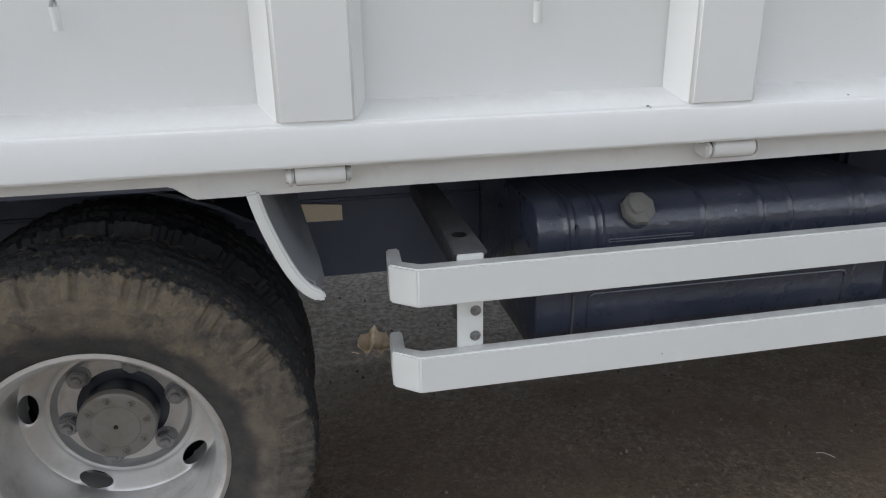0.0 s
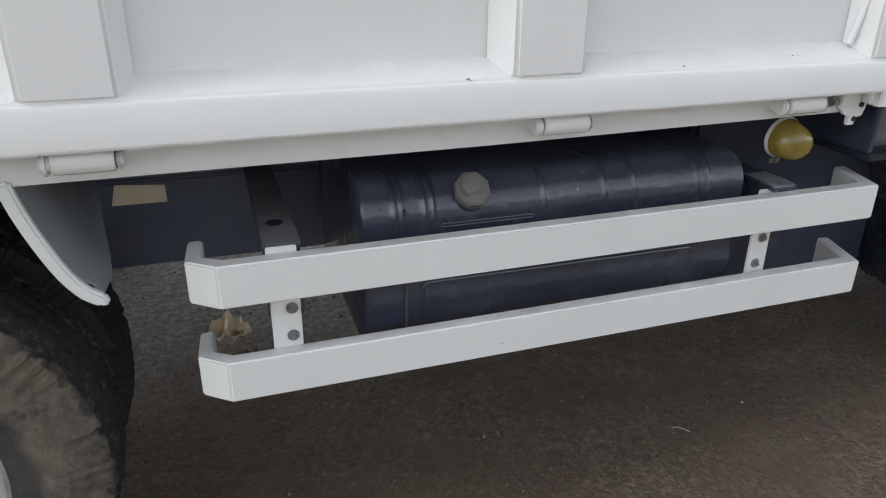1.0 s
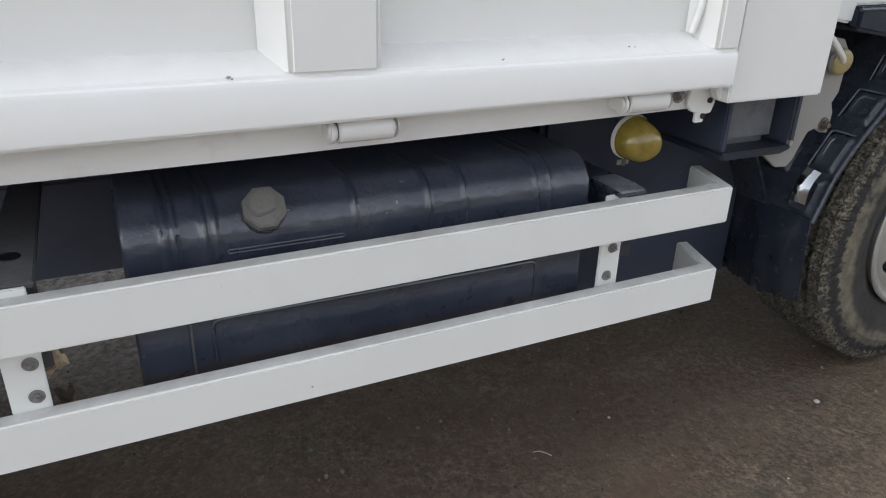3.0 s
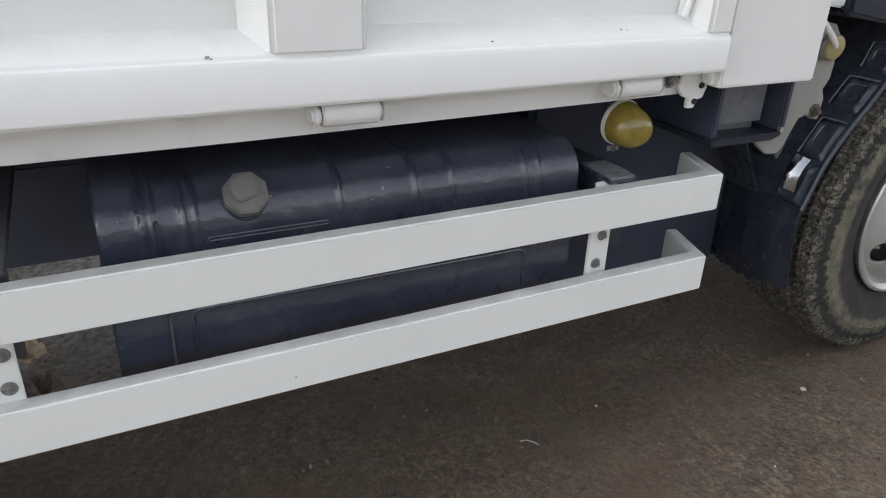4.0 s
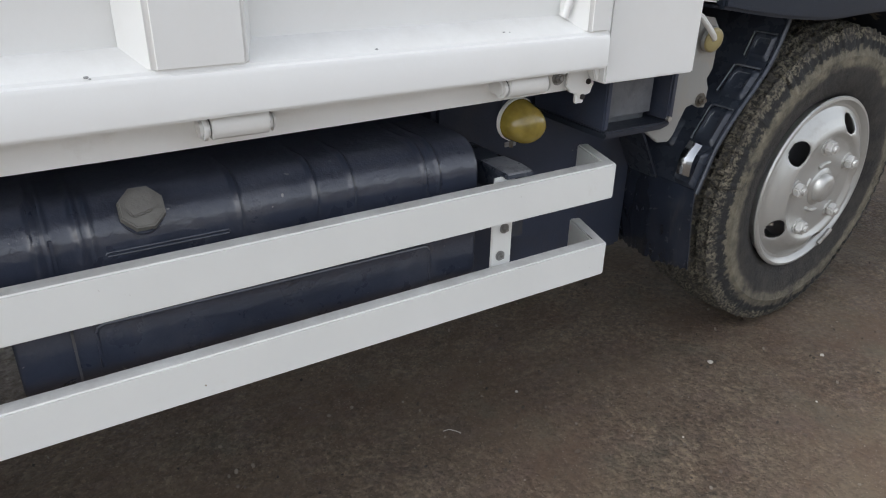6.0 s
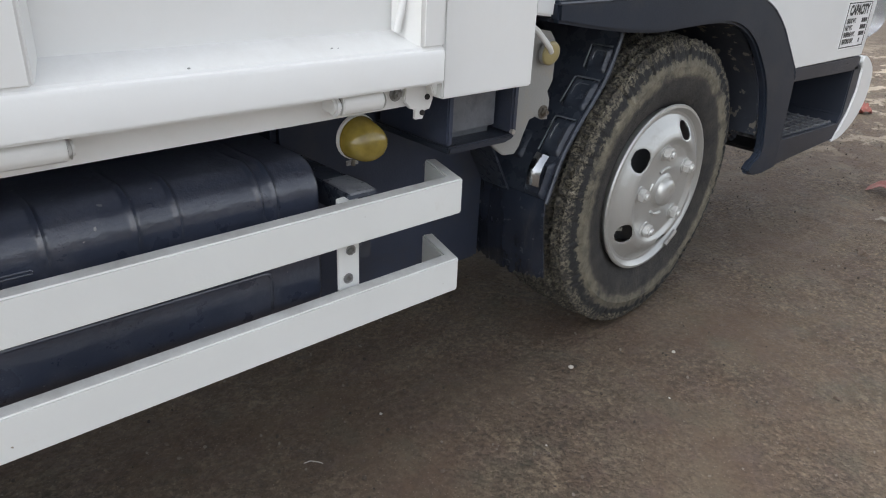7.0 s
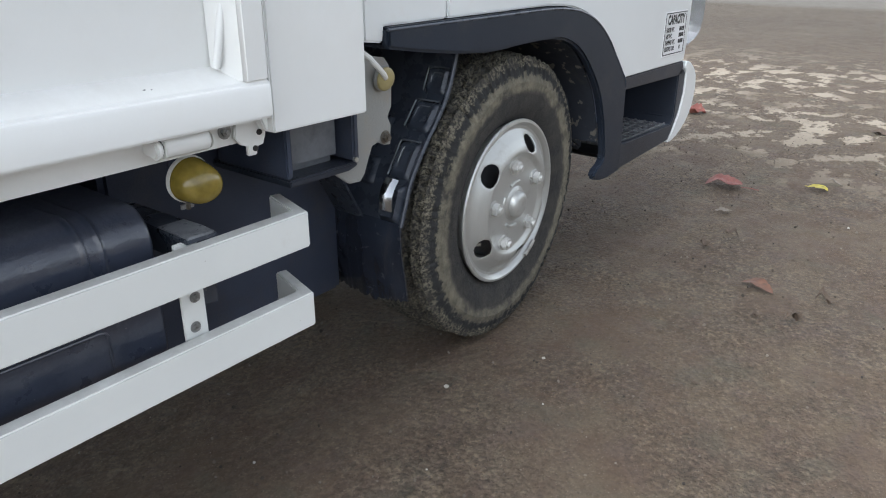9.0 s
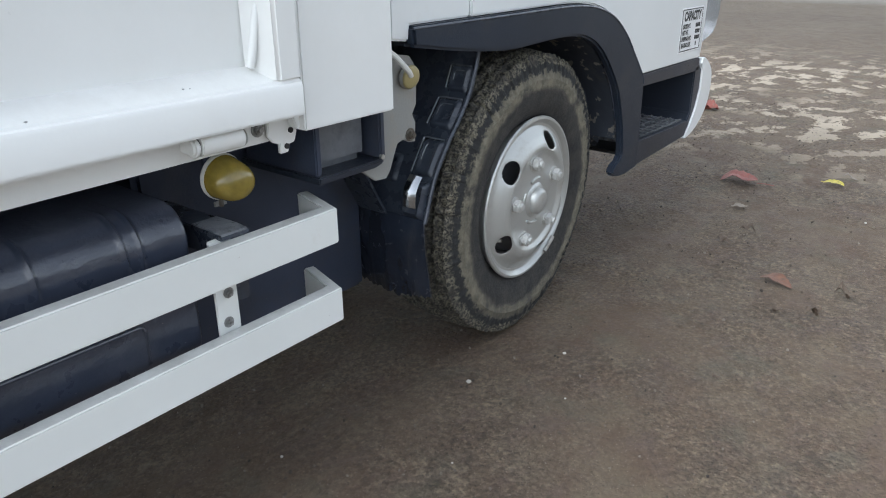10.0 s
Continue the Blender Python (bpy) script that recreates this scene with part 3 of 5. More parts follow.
# the near side of the bed
def build_side_gate():
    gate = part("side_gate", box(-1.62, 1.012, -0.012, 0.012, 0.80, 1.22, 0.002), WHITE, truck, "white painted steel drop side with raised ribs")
    rail = prism([(-0.0605, 0.7470), (-0.0605, 0.803), (-0.057, 0.812), (-0.048, 0.818), (-0.0125, 0.838), (0.0, 0.838), (0.0, 0.7470)], -1.62, 1.016, "x", 0.004, None, 4)
    for v in rail.verts:
        # the lower edge rises a little towards the cab
        if v.co.z < 0.77:
            v.co.z += 0.002 + 0.0050 * (v.co.x + 0.5)
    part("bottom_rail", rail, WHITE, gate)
    part("top_rail", box(-1.62, 1.016, -0.06, 0.02, 1.22, 1.28, 0.01), WHITE, gate)

    def post(x0, x1, s0, s1):
        return prism([(x0 - s0, -0.011), (x0, -0.0585), (x1, -0.0585), (x1 + s1, -0.011)], 0.812, 1.225, "z", 0.0045, None, 3)

    for x in (-1.545, -0.921, -0.297, 0.327):
        part("post", post(x, x + 0.108, 0.030, 0.020), WHITE, gate)
    for x, z, w in ((0.819, 0.8225, 0.004), (0.829, 0.8220, 0.0022), (0.608, 0.8165, 0.0045), (0.2575, 0.8145, 0.006), (0.2610, 0.8130, 0.003)):
        chip = Matrix.Translation((x, -0.0405 - (0.8225 - z) * 1.75, z)) @ pose(0, 0, 0, 60, 0, 0)
        part("paint_chip", rod((0, 0, -0.0006), (0, 0, 0.0006), w / 2, 7), BOLT, gate, "small paint chip", chip @ Matrix.Diagonal((1, 0.5, 1, 1)))
    part("end_post", post(0.970, 1.014, 0.030, 0.0), WHITE, gate)
    for x, z0, lean in ((-0.565, 0.944, 0.0), (0.084, 0.940, 0.0), (0.941, 0.836, 0.026)):
        bm = tube([(x, -0.030, z0), (x + lean * 0.25, -0.032, z0 + 0.03), (x + lean * 0.5, -0.032, z0 + 0.06), (x + lean, -0.032, z0 + 0.12), (x + lean * 1.2, -0.032, 1.10),
                   (x + lean * 1.2, -0.01, 1.13)], 0.0062, 12)
        part("rope_hook", bm, WHITE, gate)


build_side_gate()


def build_sill():
    sill = part("bed_sill", prism([(-1.62, 0.720), (-0.463, 0.719), (-0.431, 0.697), (0.30, 0.701), (1.02, 0.711), (1.02, 0.762), (-1.62, 0.762)], 0.0, 0.05, "y", 0.003), SILL, truck,
                "cream-white bed sill below the drop side")
    bm = prism([(-0.0425, -0.003), (-0.0425, 0.004), (-0.0405, 0.0105), (-0.0365, 0.0150), (-0.030, 0.0170), (0.004, 0.0170), (0.004, -0.0155), (-0.030, -0.0155), (-0.0365, -0.0135), (-0.0405, -0.0095)], -0.0368, 0.0368, "x", 0.0015)
    rod((-0.040, -0.026, -0.001), (0.040, -0.026, -0.001), 0.0095, 12, bm)
    rod((-0.0505, -0.027, -0.001), (-0.0380, -0.027, -0.001), 0.0150, 14, bm, None, 0.004)
    rod((0.0380, -0.026, -0.001), (0.046, -0.026, -0.001), 0.0138, 14, bm, None, 0.004)
    box(-0.048, -0.038, -0.026, 0.004, -0.013, 0.010, 0.003, bm)
    box(0.038, 0.046, -0.024, 0.004, -0.012, 0.009, 0.003, bm)
    first = part("hinge", bm, WHITE, sill, "", (-0.244, 0, 0.7325))
    # dark rod puts the joint's shade into the gaps at the barrel's ends
    pin = part("joint_shade_rod", rod((-0.0382, -0.0250, 0), (0.0382, -0.0250, 0), 0.0122, 14), DUSTY, first)
    for x, z in ((-1.491, 0.7335), (-0.868, 0.7335), (0.424, 0.7350), (0.874, 0.7375)):
        again(pin, (0, 0, 0), again(first, (x, 0, z)))
    part("bolt", bolt_mesh(0.0085), BOLT, sill, "dull bolt head", (0.963, 0, 0.7345))
    tab = prism([(0.980, 0.756), (1.033, 0.754), (1.035, 0.720), (1.029, 0.704), (1.017, 0.702), (1.015, 0.689), (0.998, 0.689), (0.998, 0.706), (0.986, 0.709), (0.974, 0.722)],
                -0.010, -0.002, "y", 0.0015)
    t = part("tab_bracket", tab, SILL, sill)
    for x, z in ((1.021, 0.725), (1.011, 0.700)):
        part("bolt_hole", rod((x, -0.0125, z), (x, -0.006, z), 0.0048, 12), INK, t)


build_sill()

part("front_pillar", box(1.0245, 1.236, -0.045, 0.10, 0.7265, 1.28, 0.003), WHITE, truck, "smooth white front pillar of the bed")
part("pillar_foot", prism([(1.008, 0.758), (1.030, 0.758), (1.030, 0.7275), (1.019, 0.731)], -0.030, -0.012, "y", 0.002), WHITE, truck)
part("headboard", box(1.06, 1.20, 0.10, WIDE - 0.05, 0.74, 1.28, 0.006), WHITE, truck)
part("bed_floor", box(-1.62, 1.06, 0.05, WIDE, 0.70, 0.745, 0.004), BLACK, truck)
part("side_gate", box(-1.62, 1.06, WIDE, WIDE + 0.05, 0.70, 1.28, 0.004), WHITE, truck)
part("tailgate", box(-1.67, -1.62, 0.0, WIDE, 0.74, 1.28, 0.006), WHITE, truck)


# ---- frame and running gear ----
def build_frame():
    for y in (0.52, 1.20):
        rail = box(-1.6, 2.75, y, y + 0.065, 0.345, 0.535, 0.006)
        r = part("frame_rail", rail, BLACK, truck)
        part("sub_frame", box(-1.6, 1.0, y - 0.01, y + 0.075, 0.54, 0.70, 0.006), BLACK, r)
        for x in (-0.9, -0.35, 0.45, 1.0):
            part("rivet", rod((x, y - 0.006, 0.44), (x, y + 0.01, 0.44), 0.012, 12, None, None, 0.003), BLACK, r)
    for x in (-1.4, -0.15, 0.62, 1.45):
        part("cross_member", box(x, x + 0.08, 0.585, 1.2, 0.36, 0.52, 0.006), BLACK, truck)
    for x in (-1.2, -0.72, 0.02, 0.5, 0.9):
        part("floor_bearer", box(x, x + 0.07, 0.48, WIDE - 0.2, 0.655, 0.70, 0.006), BLACK, truck)
    part("rear_axle", rod((-0.635, 0.25, 0.285), (-0.635, 1.54, 0.285), 0.06, 24), BLACK, truck)
    part("differential", rod((-0.635, 0.76, 0.285), (-0.635, 1.02, 0.285), 0.16, 24, None, None, 0.04), BLACK, truck)
    part("drive_shaft", rod((-0.5, 0.89, 0.31), (1.3, 0.89, 0.42), 0.04, 16), BLACK, truck)
    part("front_axle", box(1.805, 1.895, 0.25, 1.54, 0.285, 0.355, 0.01), BLACK, truck)
    for y in (0.46, 1.26):
        part("leaf_spring", prism([(-1.05, 0.42), (-0.63, 0.40), (-0.40, 0.42), (-0.40, 0.40), (-0.63, 0.345), (-1.05, 0.40)], y, y + 0.06, "y", 0.004), BLACK, truck)
        part("front_spring", prism([(1.45, 0.46), (1.885, 0.40), (2.35, 0.46), (2.35, 0.43), (1.885, 0.35), (1.45, 0.43)], y, y + 0.06, "y", 0.004), BLACK, truck)
    part("gearbox", prism([(1.2, 0.36), (2.3, 0.30), (2.5, 0.34), (2.5, 0.78), (1.6, 0.78), (1.2, 0.6)], 0.66, 1.12, "y", 0.03), BLACK, truck)
    # pale plate paints in the bright ground seen through a gap in the frame
    part("bright_gap_plate", prism([(-0.296, 0.486), (-0.190, 0.485), (-0.190, 0.522), (-0.285, 0.529)], 0.5165, 0.519, "y", 0.0), GAP_BRIGHT, truck, "pale tan plate painted as bright ground seen through a frame gap")


build_frame()


# ---- wheels ----
def tyre_bm(R, bead, half, flat, swell=0.10, deep=1.0):
    """A truck tyre turned about y, outer side towards -y; flat: how far below the centre the ground cuts it."""
    s = half
    prof = [(bead, -s * 0.72), (bead + 0.012, -s * 0.80), (bead + 0.020, -s * 0.86), (bead + 0.024, -s * 0.87), (bead + 0.04, -s * 0.95), (bead + 0.07, -s * 1.0), (R - 0.075, -s * 1.0),
            (R - 0.068, -s * 1.015), (R - 0.062, -s * 0.995), (R - 0.045, -s * 0.975), (R - 0.030, -s * 0.94), (R - 0.017, -s * 0.90), (R - 0.006, -s * 0.84)]
    tread = []
    for i in range(25):
        u = -1 + 2 * i / 24
        tread.append((R - 0.010 * u * u, u * s * 0.80))
    prof += tread + [(r, -y) for r, y in reversed(prof)]
    lo, hi = 13, 13 + 25

    def shape(a, pts):
        out = []
        for i, (r, y) in enumerate(pts):
            u = y / s
            if lo <= i < hi:
                zig = 0.03 * math.sin(a * 56)
                if any(abs(u - c - zig) < 0.055 for c in (-0.5, -0.17, 0.17, 0.5)):
                    r -= 0.014 * deep
                elif abs(u) > 0.62 and (a * 84 / (2 * math.pi) + (0.5 if u > 0 else 0)) % 1 < 0.34:
                    r -= 0.008 * deep
            elif (lo - 4 <= i < lo or hi <= i < hi + 4) and (a * 84 / (2 * math.pi) + (0.5 if u > 0 else 0)) % 1 < 0.34:
                worn = max(0.0, 0.45 + 1.3 * noise.noise((9 * math.cos(a), 3, 9 * math.sin(a))))
                r -= 0.006 * min(1, worn)
                y *= 1 - 0.03 * min(1, worn)
            if lo - 5 <= i < hi + 5:
                r += 0.0024 * noise.noise((26 * math.cos(a), 70 * y, 26 * math.sin(a))) + 0.0030 * noise.noise((60 * math.cos(a), 150 * y, 60 * math.sin(a))) - 0.0015
            r += 0.0015 * noise.noise((8 * math.cos(a), 30 * y, 8 * math.sin(a)))
            out.append((r, y))
        return out

    bm = lathe(prof, 504, None, False, shape)
    for v in bm.verts:
        if v.co.z < -flat:
            v.co.z = -flat + (v.co.z + flat) * 0.05
            v.co.y *= 1.03
        low = max(0.0, min(1.0, (-v.co.z - 0.55 * R) / (0.45 * R)))
        side = 1 if abs(v.co.y) > 0.8 * half else 0.5
        v.co.y *= 1 + swell * side * low * low * (3 - 2 * low)
    return bm


def disc(profile, holes, thick=0.004, n=300):
    """A pressed wheel: a turned sheet with oval holes; holes: angle (degrees), radius, half height, half width."""
    line = []
    for (r0, y0), (r1, y1) in zip(profile, profile[1:]):
        k = max(1, int(math.hypot(r1 - r0, y1 - y0) / 0.0035))
        line += [(r0 + (r1 - r0) * i / k, y0 + (y1 - y0) * i / k) for i in range(k)]
    bm = lathe(line + [profile[-1]], n)
    for a, rc, hr, hw in holes:
        a = radians(a)
        out, tang = Vector((math.cos(a), 0, math.sin(a))), Vector((-math.sin(a), 0, math.cos(a)))

        def level(co):
            return math.hypot((co.dot(out) - rc) / hr, co.dot(tang) / hw)

        gone = [f for f in bm.faces if level(f.calc_center_median()) < 1 and f.calc_center_median().dot(out) > 0]
        bmesh.ops.delete(bm, geom=gone, context="FACES")
        for v in [v for v in bm.verts if v.is_boundary and abs(level(v.co) - 1) < 0.4 and v.co.dot(out) > 0]:
            u, w = v.co.dot(out) - rc, v.co.dot(tang)
            k = level(v.co)
            y = v.co.y
            v.co = out * (rc + u / k) + tang * (w / k)
            v.co.y = y + 0.002
    bmesh.ops.recalc_face_normals(bm, faces=bm.faces)
    bmesh.ops.solidify(bm, geom=bm.faces[:], thickness=thick)
    return bm


def nut_mesh():
    bm = rod((0, 0.004, 0), (0, -0.003, 0), 0.0215, 20, None, None, 0.001)
    hexa((0, -0.003, 0), 0.0185, 0.017, bm=bm, width=0.0025)
    rod((0, -0.020, 0), (0, -0.027, 0), 0.0095, 12, bm, 0.0085, 0.001)
    return bm


def build_front_wheel():
    # set a little to the inner side at the front, and leaning out at the top
    seat = Matrix.Translation((1.850, 0.0414, 0.376)) @ pose(0, 0, 0, 2.2, 0, 2.5)
    prof = [(0.196, 0.15), (0.200, 0.05), (0.208, 0.012), (0.214, 0.003), (0.221, 0.002), (0.2225, -0.002), (0.220, -0.006), (0.214, -0.007), (0.208, -0.002), (0.203, 0.004),
            (0.196, 0.005), (0.188, 0.000), (0.172, -0.013), (0.156, -0.023), (0.146, -0.0265), (0.138, -0.0265), (0.131, -0.022), (0.124, -0.018), (0.110, -0.0175), (0.075, -0.018), (0.044, -0.018)]
    wheel = part("front_wheel", disc(prof, [(68 + 72 * k, 0.163, 0.0225, 0.031) for k in range(5)]), RIM, truck, "silver steel front wheel with five oval holes", seat)
    part("tyre", tyre_bm(0.386, 0.209, 0.113, 0.382, 0.07), TYRE_FRONT, wheel, "black tyre caked with dried mud", (0, 0.104, 0))
    nut = None
    for k in range(5):
        a = radians(28 + 72 * k)
        at = Matrix.Translation((0.108 * math.cos(a), -0.018, 0.108 * math.sin(a))) @ pose(0, 0, 0, 0, 20 + 31 * k, 0)
        nut = again(nut, at) if nut else part("wheel_nut", nut_mesh(), NUT, wheel, "", at)
    hub = lathe([(0.0, -0.042), (0.022, -0.0415), (0.030, -0.039), (0.0345, -0.034), (0.036, -0.023), (0.046, -0.0205), (0.050, -0.016), (0.063, 0.01), (0.0, 0.01)], 40)
    part("hub_cap", hub, RIM, wheel)
    for mid, half in ((98, 20), (166, 16), (256, 24)):
        bow = [(0.062 * math.cos(radians(mid + half * k / 5)), -0.0195, 0.062 * math.sin(radians(mid + half * k / 5))) for k in range(-5, 6)]
        part("cast_rib", tube(bow, 0.0042, 8), RIM, wheel)
    part("balance_weight", tube([(0.211 * math.cos(radians(d)), -0.010, 0.211 * math.sin(radians(d))) for d in range(-62, -44, 3)], 0.0055, 8), STEEL, wheel, "small bright balance weight")
    part("brake_drum", lathe([(0.0, 0.03), (0.150, 0.03), (0.158, 0.04), (0.158, 0.14), (0.0, 0.14)], 48), DUSTY, wheel)
    a = radians(209)
    part("valve_stem", rod((0.172 * math.cos(a), 0.03, 0.172 * math.sin(a)), (0.158 * math.cos(a), -0.006, 0.158 * math.sin(a)), 0.005, 10), STEEL, wheel, "pale valve stem")
    far = part("front_wheel", lathe([(0.0, 0.0), (0.2, 0.0), (0.222, 0.02), (0.2, 0.1), (0.0, 0.1)], 48), RIM, truck, "", (1.850, 1.58, 0.376))
    part("tyre", tyre_bm(0.386, 0.209, 0.100, 0.382), TYRE_FRONT, far, "", (0, 0.05, 0))


build_front_wheel()


def build_rear_wheel():
    c = Vector((-0.629, -0.016, 0.269))
    prof = [(0.176, 0.20), (0.180, 0.03), (0.190, 0.010), (0.197, 0.003), (0.2045, 0.002), (0.206, -0.002), (0.204, -0.006), (0.197, -0.007), (0.190, 0.000), (0.183, 0.014), (0.178, 0.045),
            (0.1765, 0.085), (0.1760, 0.140), (0.1755, 0.150), (0.1740, 0.156), (0.1700, 0.159), (0.156, 0.162), (0.142, 0.165), (0.134, 0.164), (0.128, 0.160), (0.121, 0.160), (0.117, 0.167), (0.112, 0.173), (0.104, 0.175), (0.06, 0.175)]
    wheel = part("rear_wheel", disc(prof, [(-44 + 72 * k, 0.1570, 0.0160, 0.0300) for k in range(5)]), RIM_REAR, truck, "dusty silver deep-dish rear wheel", c)
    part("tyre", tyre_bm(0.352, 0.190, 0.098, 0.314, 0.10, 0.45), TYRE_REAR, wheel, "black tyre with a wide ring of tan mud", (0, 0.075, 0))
    nut = None
    for k in range(6):
        a = radians(12 + 60 * k)
        at = Matrix.Translation((0.098 * math.cos(a), 0.175, 0.098 * math.sin(a))) @ pose(0, 0, 0, 0, 12 + 31 * k, 0)
        nut = again(nut, at) if nut else part("wheel_nut", nut_mesh(), BOLT, wheel, "dull grey wheel nut", at)
    hub = lathe([(0.0, 0.108), (0.040, 0.108), (0.0415, 0.1095), (0.060, 0.1095), (0.065, 0.112), (0.067, 0.117), (0.0675, 0.124), (0.0, 0.124)], 48)
    h = part("hub_cap", hub, HUB, wheel, "dusty round axle flange cap")
    # dark colour puts the recess's shade onto the barrel's side
    part("hub_barrel", lathe([(0.0660, 0.124), (0.0665, 0.164), (0.072, 0.171), (0.080, 0.1745), (0.080, 0.186), (0.0, 0.186), (0.0, 0.124)], 48), PLASTIC, wheel, "dark hub barrel, shade and dark reflections put into its colour")
    bolt = None
    for k in range(8):
        a = radians(10 + 45 * k)
        at = Matrix.Translation((0.0515 * math.cos(a), 0.1095, 0.0515 * math.sin(a)))
        bolt = again(bolt, at) if bolt else part("flange_bolt", bolt_mesh(0.0062), HUB, h, "", at)
    part("centre_mark", rod((0, 0.1065, 0), (0, 0.11, 0), 0.004, 12), INK, h)
    for name, y in (("rear_wheel", 0.24), ("rear_wheel", 1.50)):
        w = part(name, lathe([(0.0, 0.0), (0.17, 0.0), (0.2, 0.02), (0.2, 0.1), (0.0, 0.1)], 48), DUSTY, truck, "", (-0.629, y, 0.269))
        part("tyre", tyre_bm(0.352, 0.190, 0.098, 0.314, 0.10, 0.35), TYRE_INNER, w, "", (0, 0.05, 0))


build_rear_wheel()


def build_mudguard():
    """The bent plate ahead of the rear wheel, with a turned-out pale edge."""
    outer = smooth([(-0.356, 0.704), (-0.346, 0.664), (-0.329, 0.615), (-0.307, 0.566), (-0.284, 0.534), (-0.262, 0.519)], 3)

    def beside(dist):
        """The same line, moved square to itself to the inner side, with a rounded end."""
        pts, out = [Vector(p) for p in outer], []
        for k, p in enumerate(pts):
            way = (pts[min(k + 1, len(pts) - 1)] - pts[max(k - 1, 0)]).normalized()
            out.append(tuple(p + Vector((-way.y, way.x)) * dist))
        return out

    edge, rim = beside(0.032), beside(0.019)
    tip = Vector(outer[-1]).lerp(Vector(rim[-1]), 0.5) + Vector((0.010, -0.006))
    bm = bmesh.new()
    rows = []
    for k in range(9):
        y = 0.002 + 0.40 * k / 8
        low = 0.522 + 0.27 * y
        kept = [p for p in edge if p[1] > low] + [(edge[-1][0] - 0.30 * max(0, low - edge[-1][1]), low)]
        path = []
        for i in range(13):
            s_ = i / 12 * (len(kept) - 1)
            k_ = min(int(s_), len(kept) - 2)
            a_, b_ = Vector(kept[k_]), Vector(kept[k_ + 1])
            path.append(a_.lerp(b_, s_ - k_))
        rows.append([(p.x - (0.019 if k == 0 else 0.003) - 0.06 * y, y, p.y) for p in path])
    faces(bm, rows)
    bmesh.ops.recalc_face_normals(bm, faces=bm.faces)
    bmesh.ops.solidify(bm, geom=bm.faces[:], thickness=0.004)
    guard = part("mudguard", bm, MUDGUARD, truck, "pale grey bent steel mudguard plate")
    part("mudguard_edge", prism(outer + [tuple(tip)] + rim[::-1], -0.012, 0.004, "y", 0.004), GUARD_WHITE, guard)
    # dark sheet added over the rear wheel to fill the shade there
    arch = [(-1.10, 0.52)] + [(-0.632 + 0.46 * math.cos(radians(a)), 0.280 + 0.41 * math.sin(radians(a))) for a in range(150, 50, -8)] + [(-0.33, 0.62)]
    part("wheel_house", strip(arch, 0.006, 0.13, 0.50), WHEEL_HOUSE, truck)


build_mudguard()


# ---- side guard ----
def build_side_guard():
    out = [(-0.141, 0.072), (-0.146, -0.004), (-0.104, -0.037), (1.103, -0.021), (1.139, 0.098)]
    ins = [(1.116, 0.104), (1.088, 0.008), (-0.094, -0.010), (-0.122, 0.008), (-0.119, 0.072)]
    upper = part("side_guard", prism(out + ins, 0.5025, 0.5695, "z", 0.0028), GUARD_WHITE, truck, "white folded steel side guard of two bars")
    part("lower_bar", prism(out + ins, 0.3435, 0.4115, "z", 0.0028), GUARD_WHITE, upper)
    part("bracket_plate", box(-0.0335, 0.0115, -0.0085, -0.003, 0.345, 0.578, 0.0015), GUARD_WHITE, upper)
    part("bracket_plate", box(0.855, 0.898, 0.0105, 0.016, 0.345, 0.5735, 0.0015), GUARD_WHITE, upper)
    bolt = None
    for x, y, z in ((-0.002, -0.0085, 0.476), (-0.003, -0.0085, 0.429), (0.880, 0.0105, 0.477), (0.874, 0.0105, 0.425)):
        at = Matrix.Translation((x, y, z)) @ pose(0, 0, 0, 0, x * 700 + z * 900, 0)
        bolt = again(bolt, at) if bolt else part("bolt", bolt_mesh(0.0066), BOLT, upper, "dull bolt head", at)
    for x in (-0.036, 0.872):
        deep = 0.52 if x < 0 else 0.238
        arm = prism([(x, 0.000), (x + 0.056, 0.000), (x + 0.056, 0.03), (x + 0.050, deep), (x + 0.006, deep), (x, 0.03)], 0.571, 0.580, "z", 0.002)
        box(x, x + 0.056, 0.018, 0.024, 0.45, 0.576, 0.002, arm)
        box(x + 0.004, x + 0.010, 0.024, deep, 0.535, 0.576, 0.001, arm)
        a = part("support_arm", arm, DUSTY if x < 0 else GLOSSY, upper, "dusty black steel support arm" if x < 0 else "glossy black steel support arm")
        if x > 0:
            # grey plate paints the bright reflection on the arm's end
            part("tip_glint", prism([(0.001, 0.5725), (0.001, 0.5815), (0.030, 0.5835), (0.085, 0.5815), (0.085, 0.5795), (0.030, 0.5795)], x + 0.003, x + 0.053, "x", 0.0015), WORN_GLINT, a, "grey end of the arm, a painted reflection")
        else:
            part("slot", rod((x + 0.026, 0.085, 0.576), (x + 0.026, 0.085, 0.5812), 0.013, 16), INK, a)


build_side_guard()


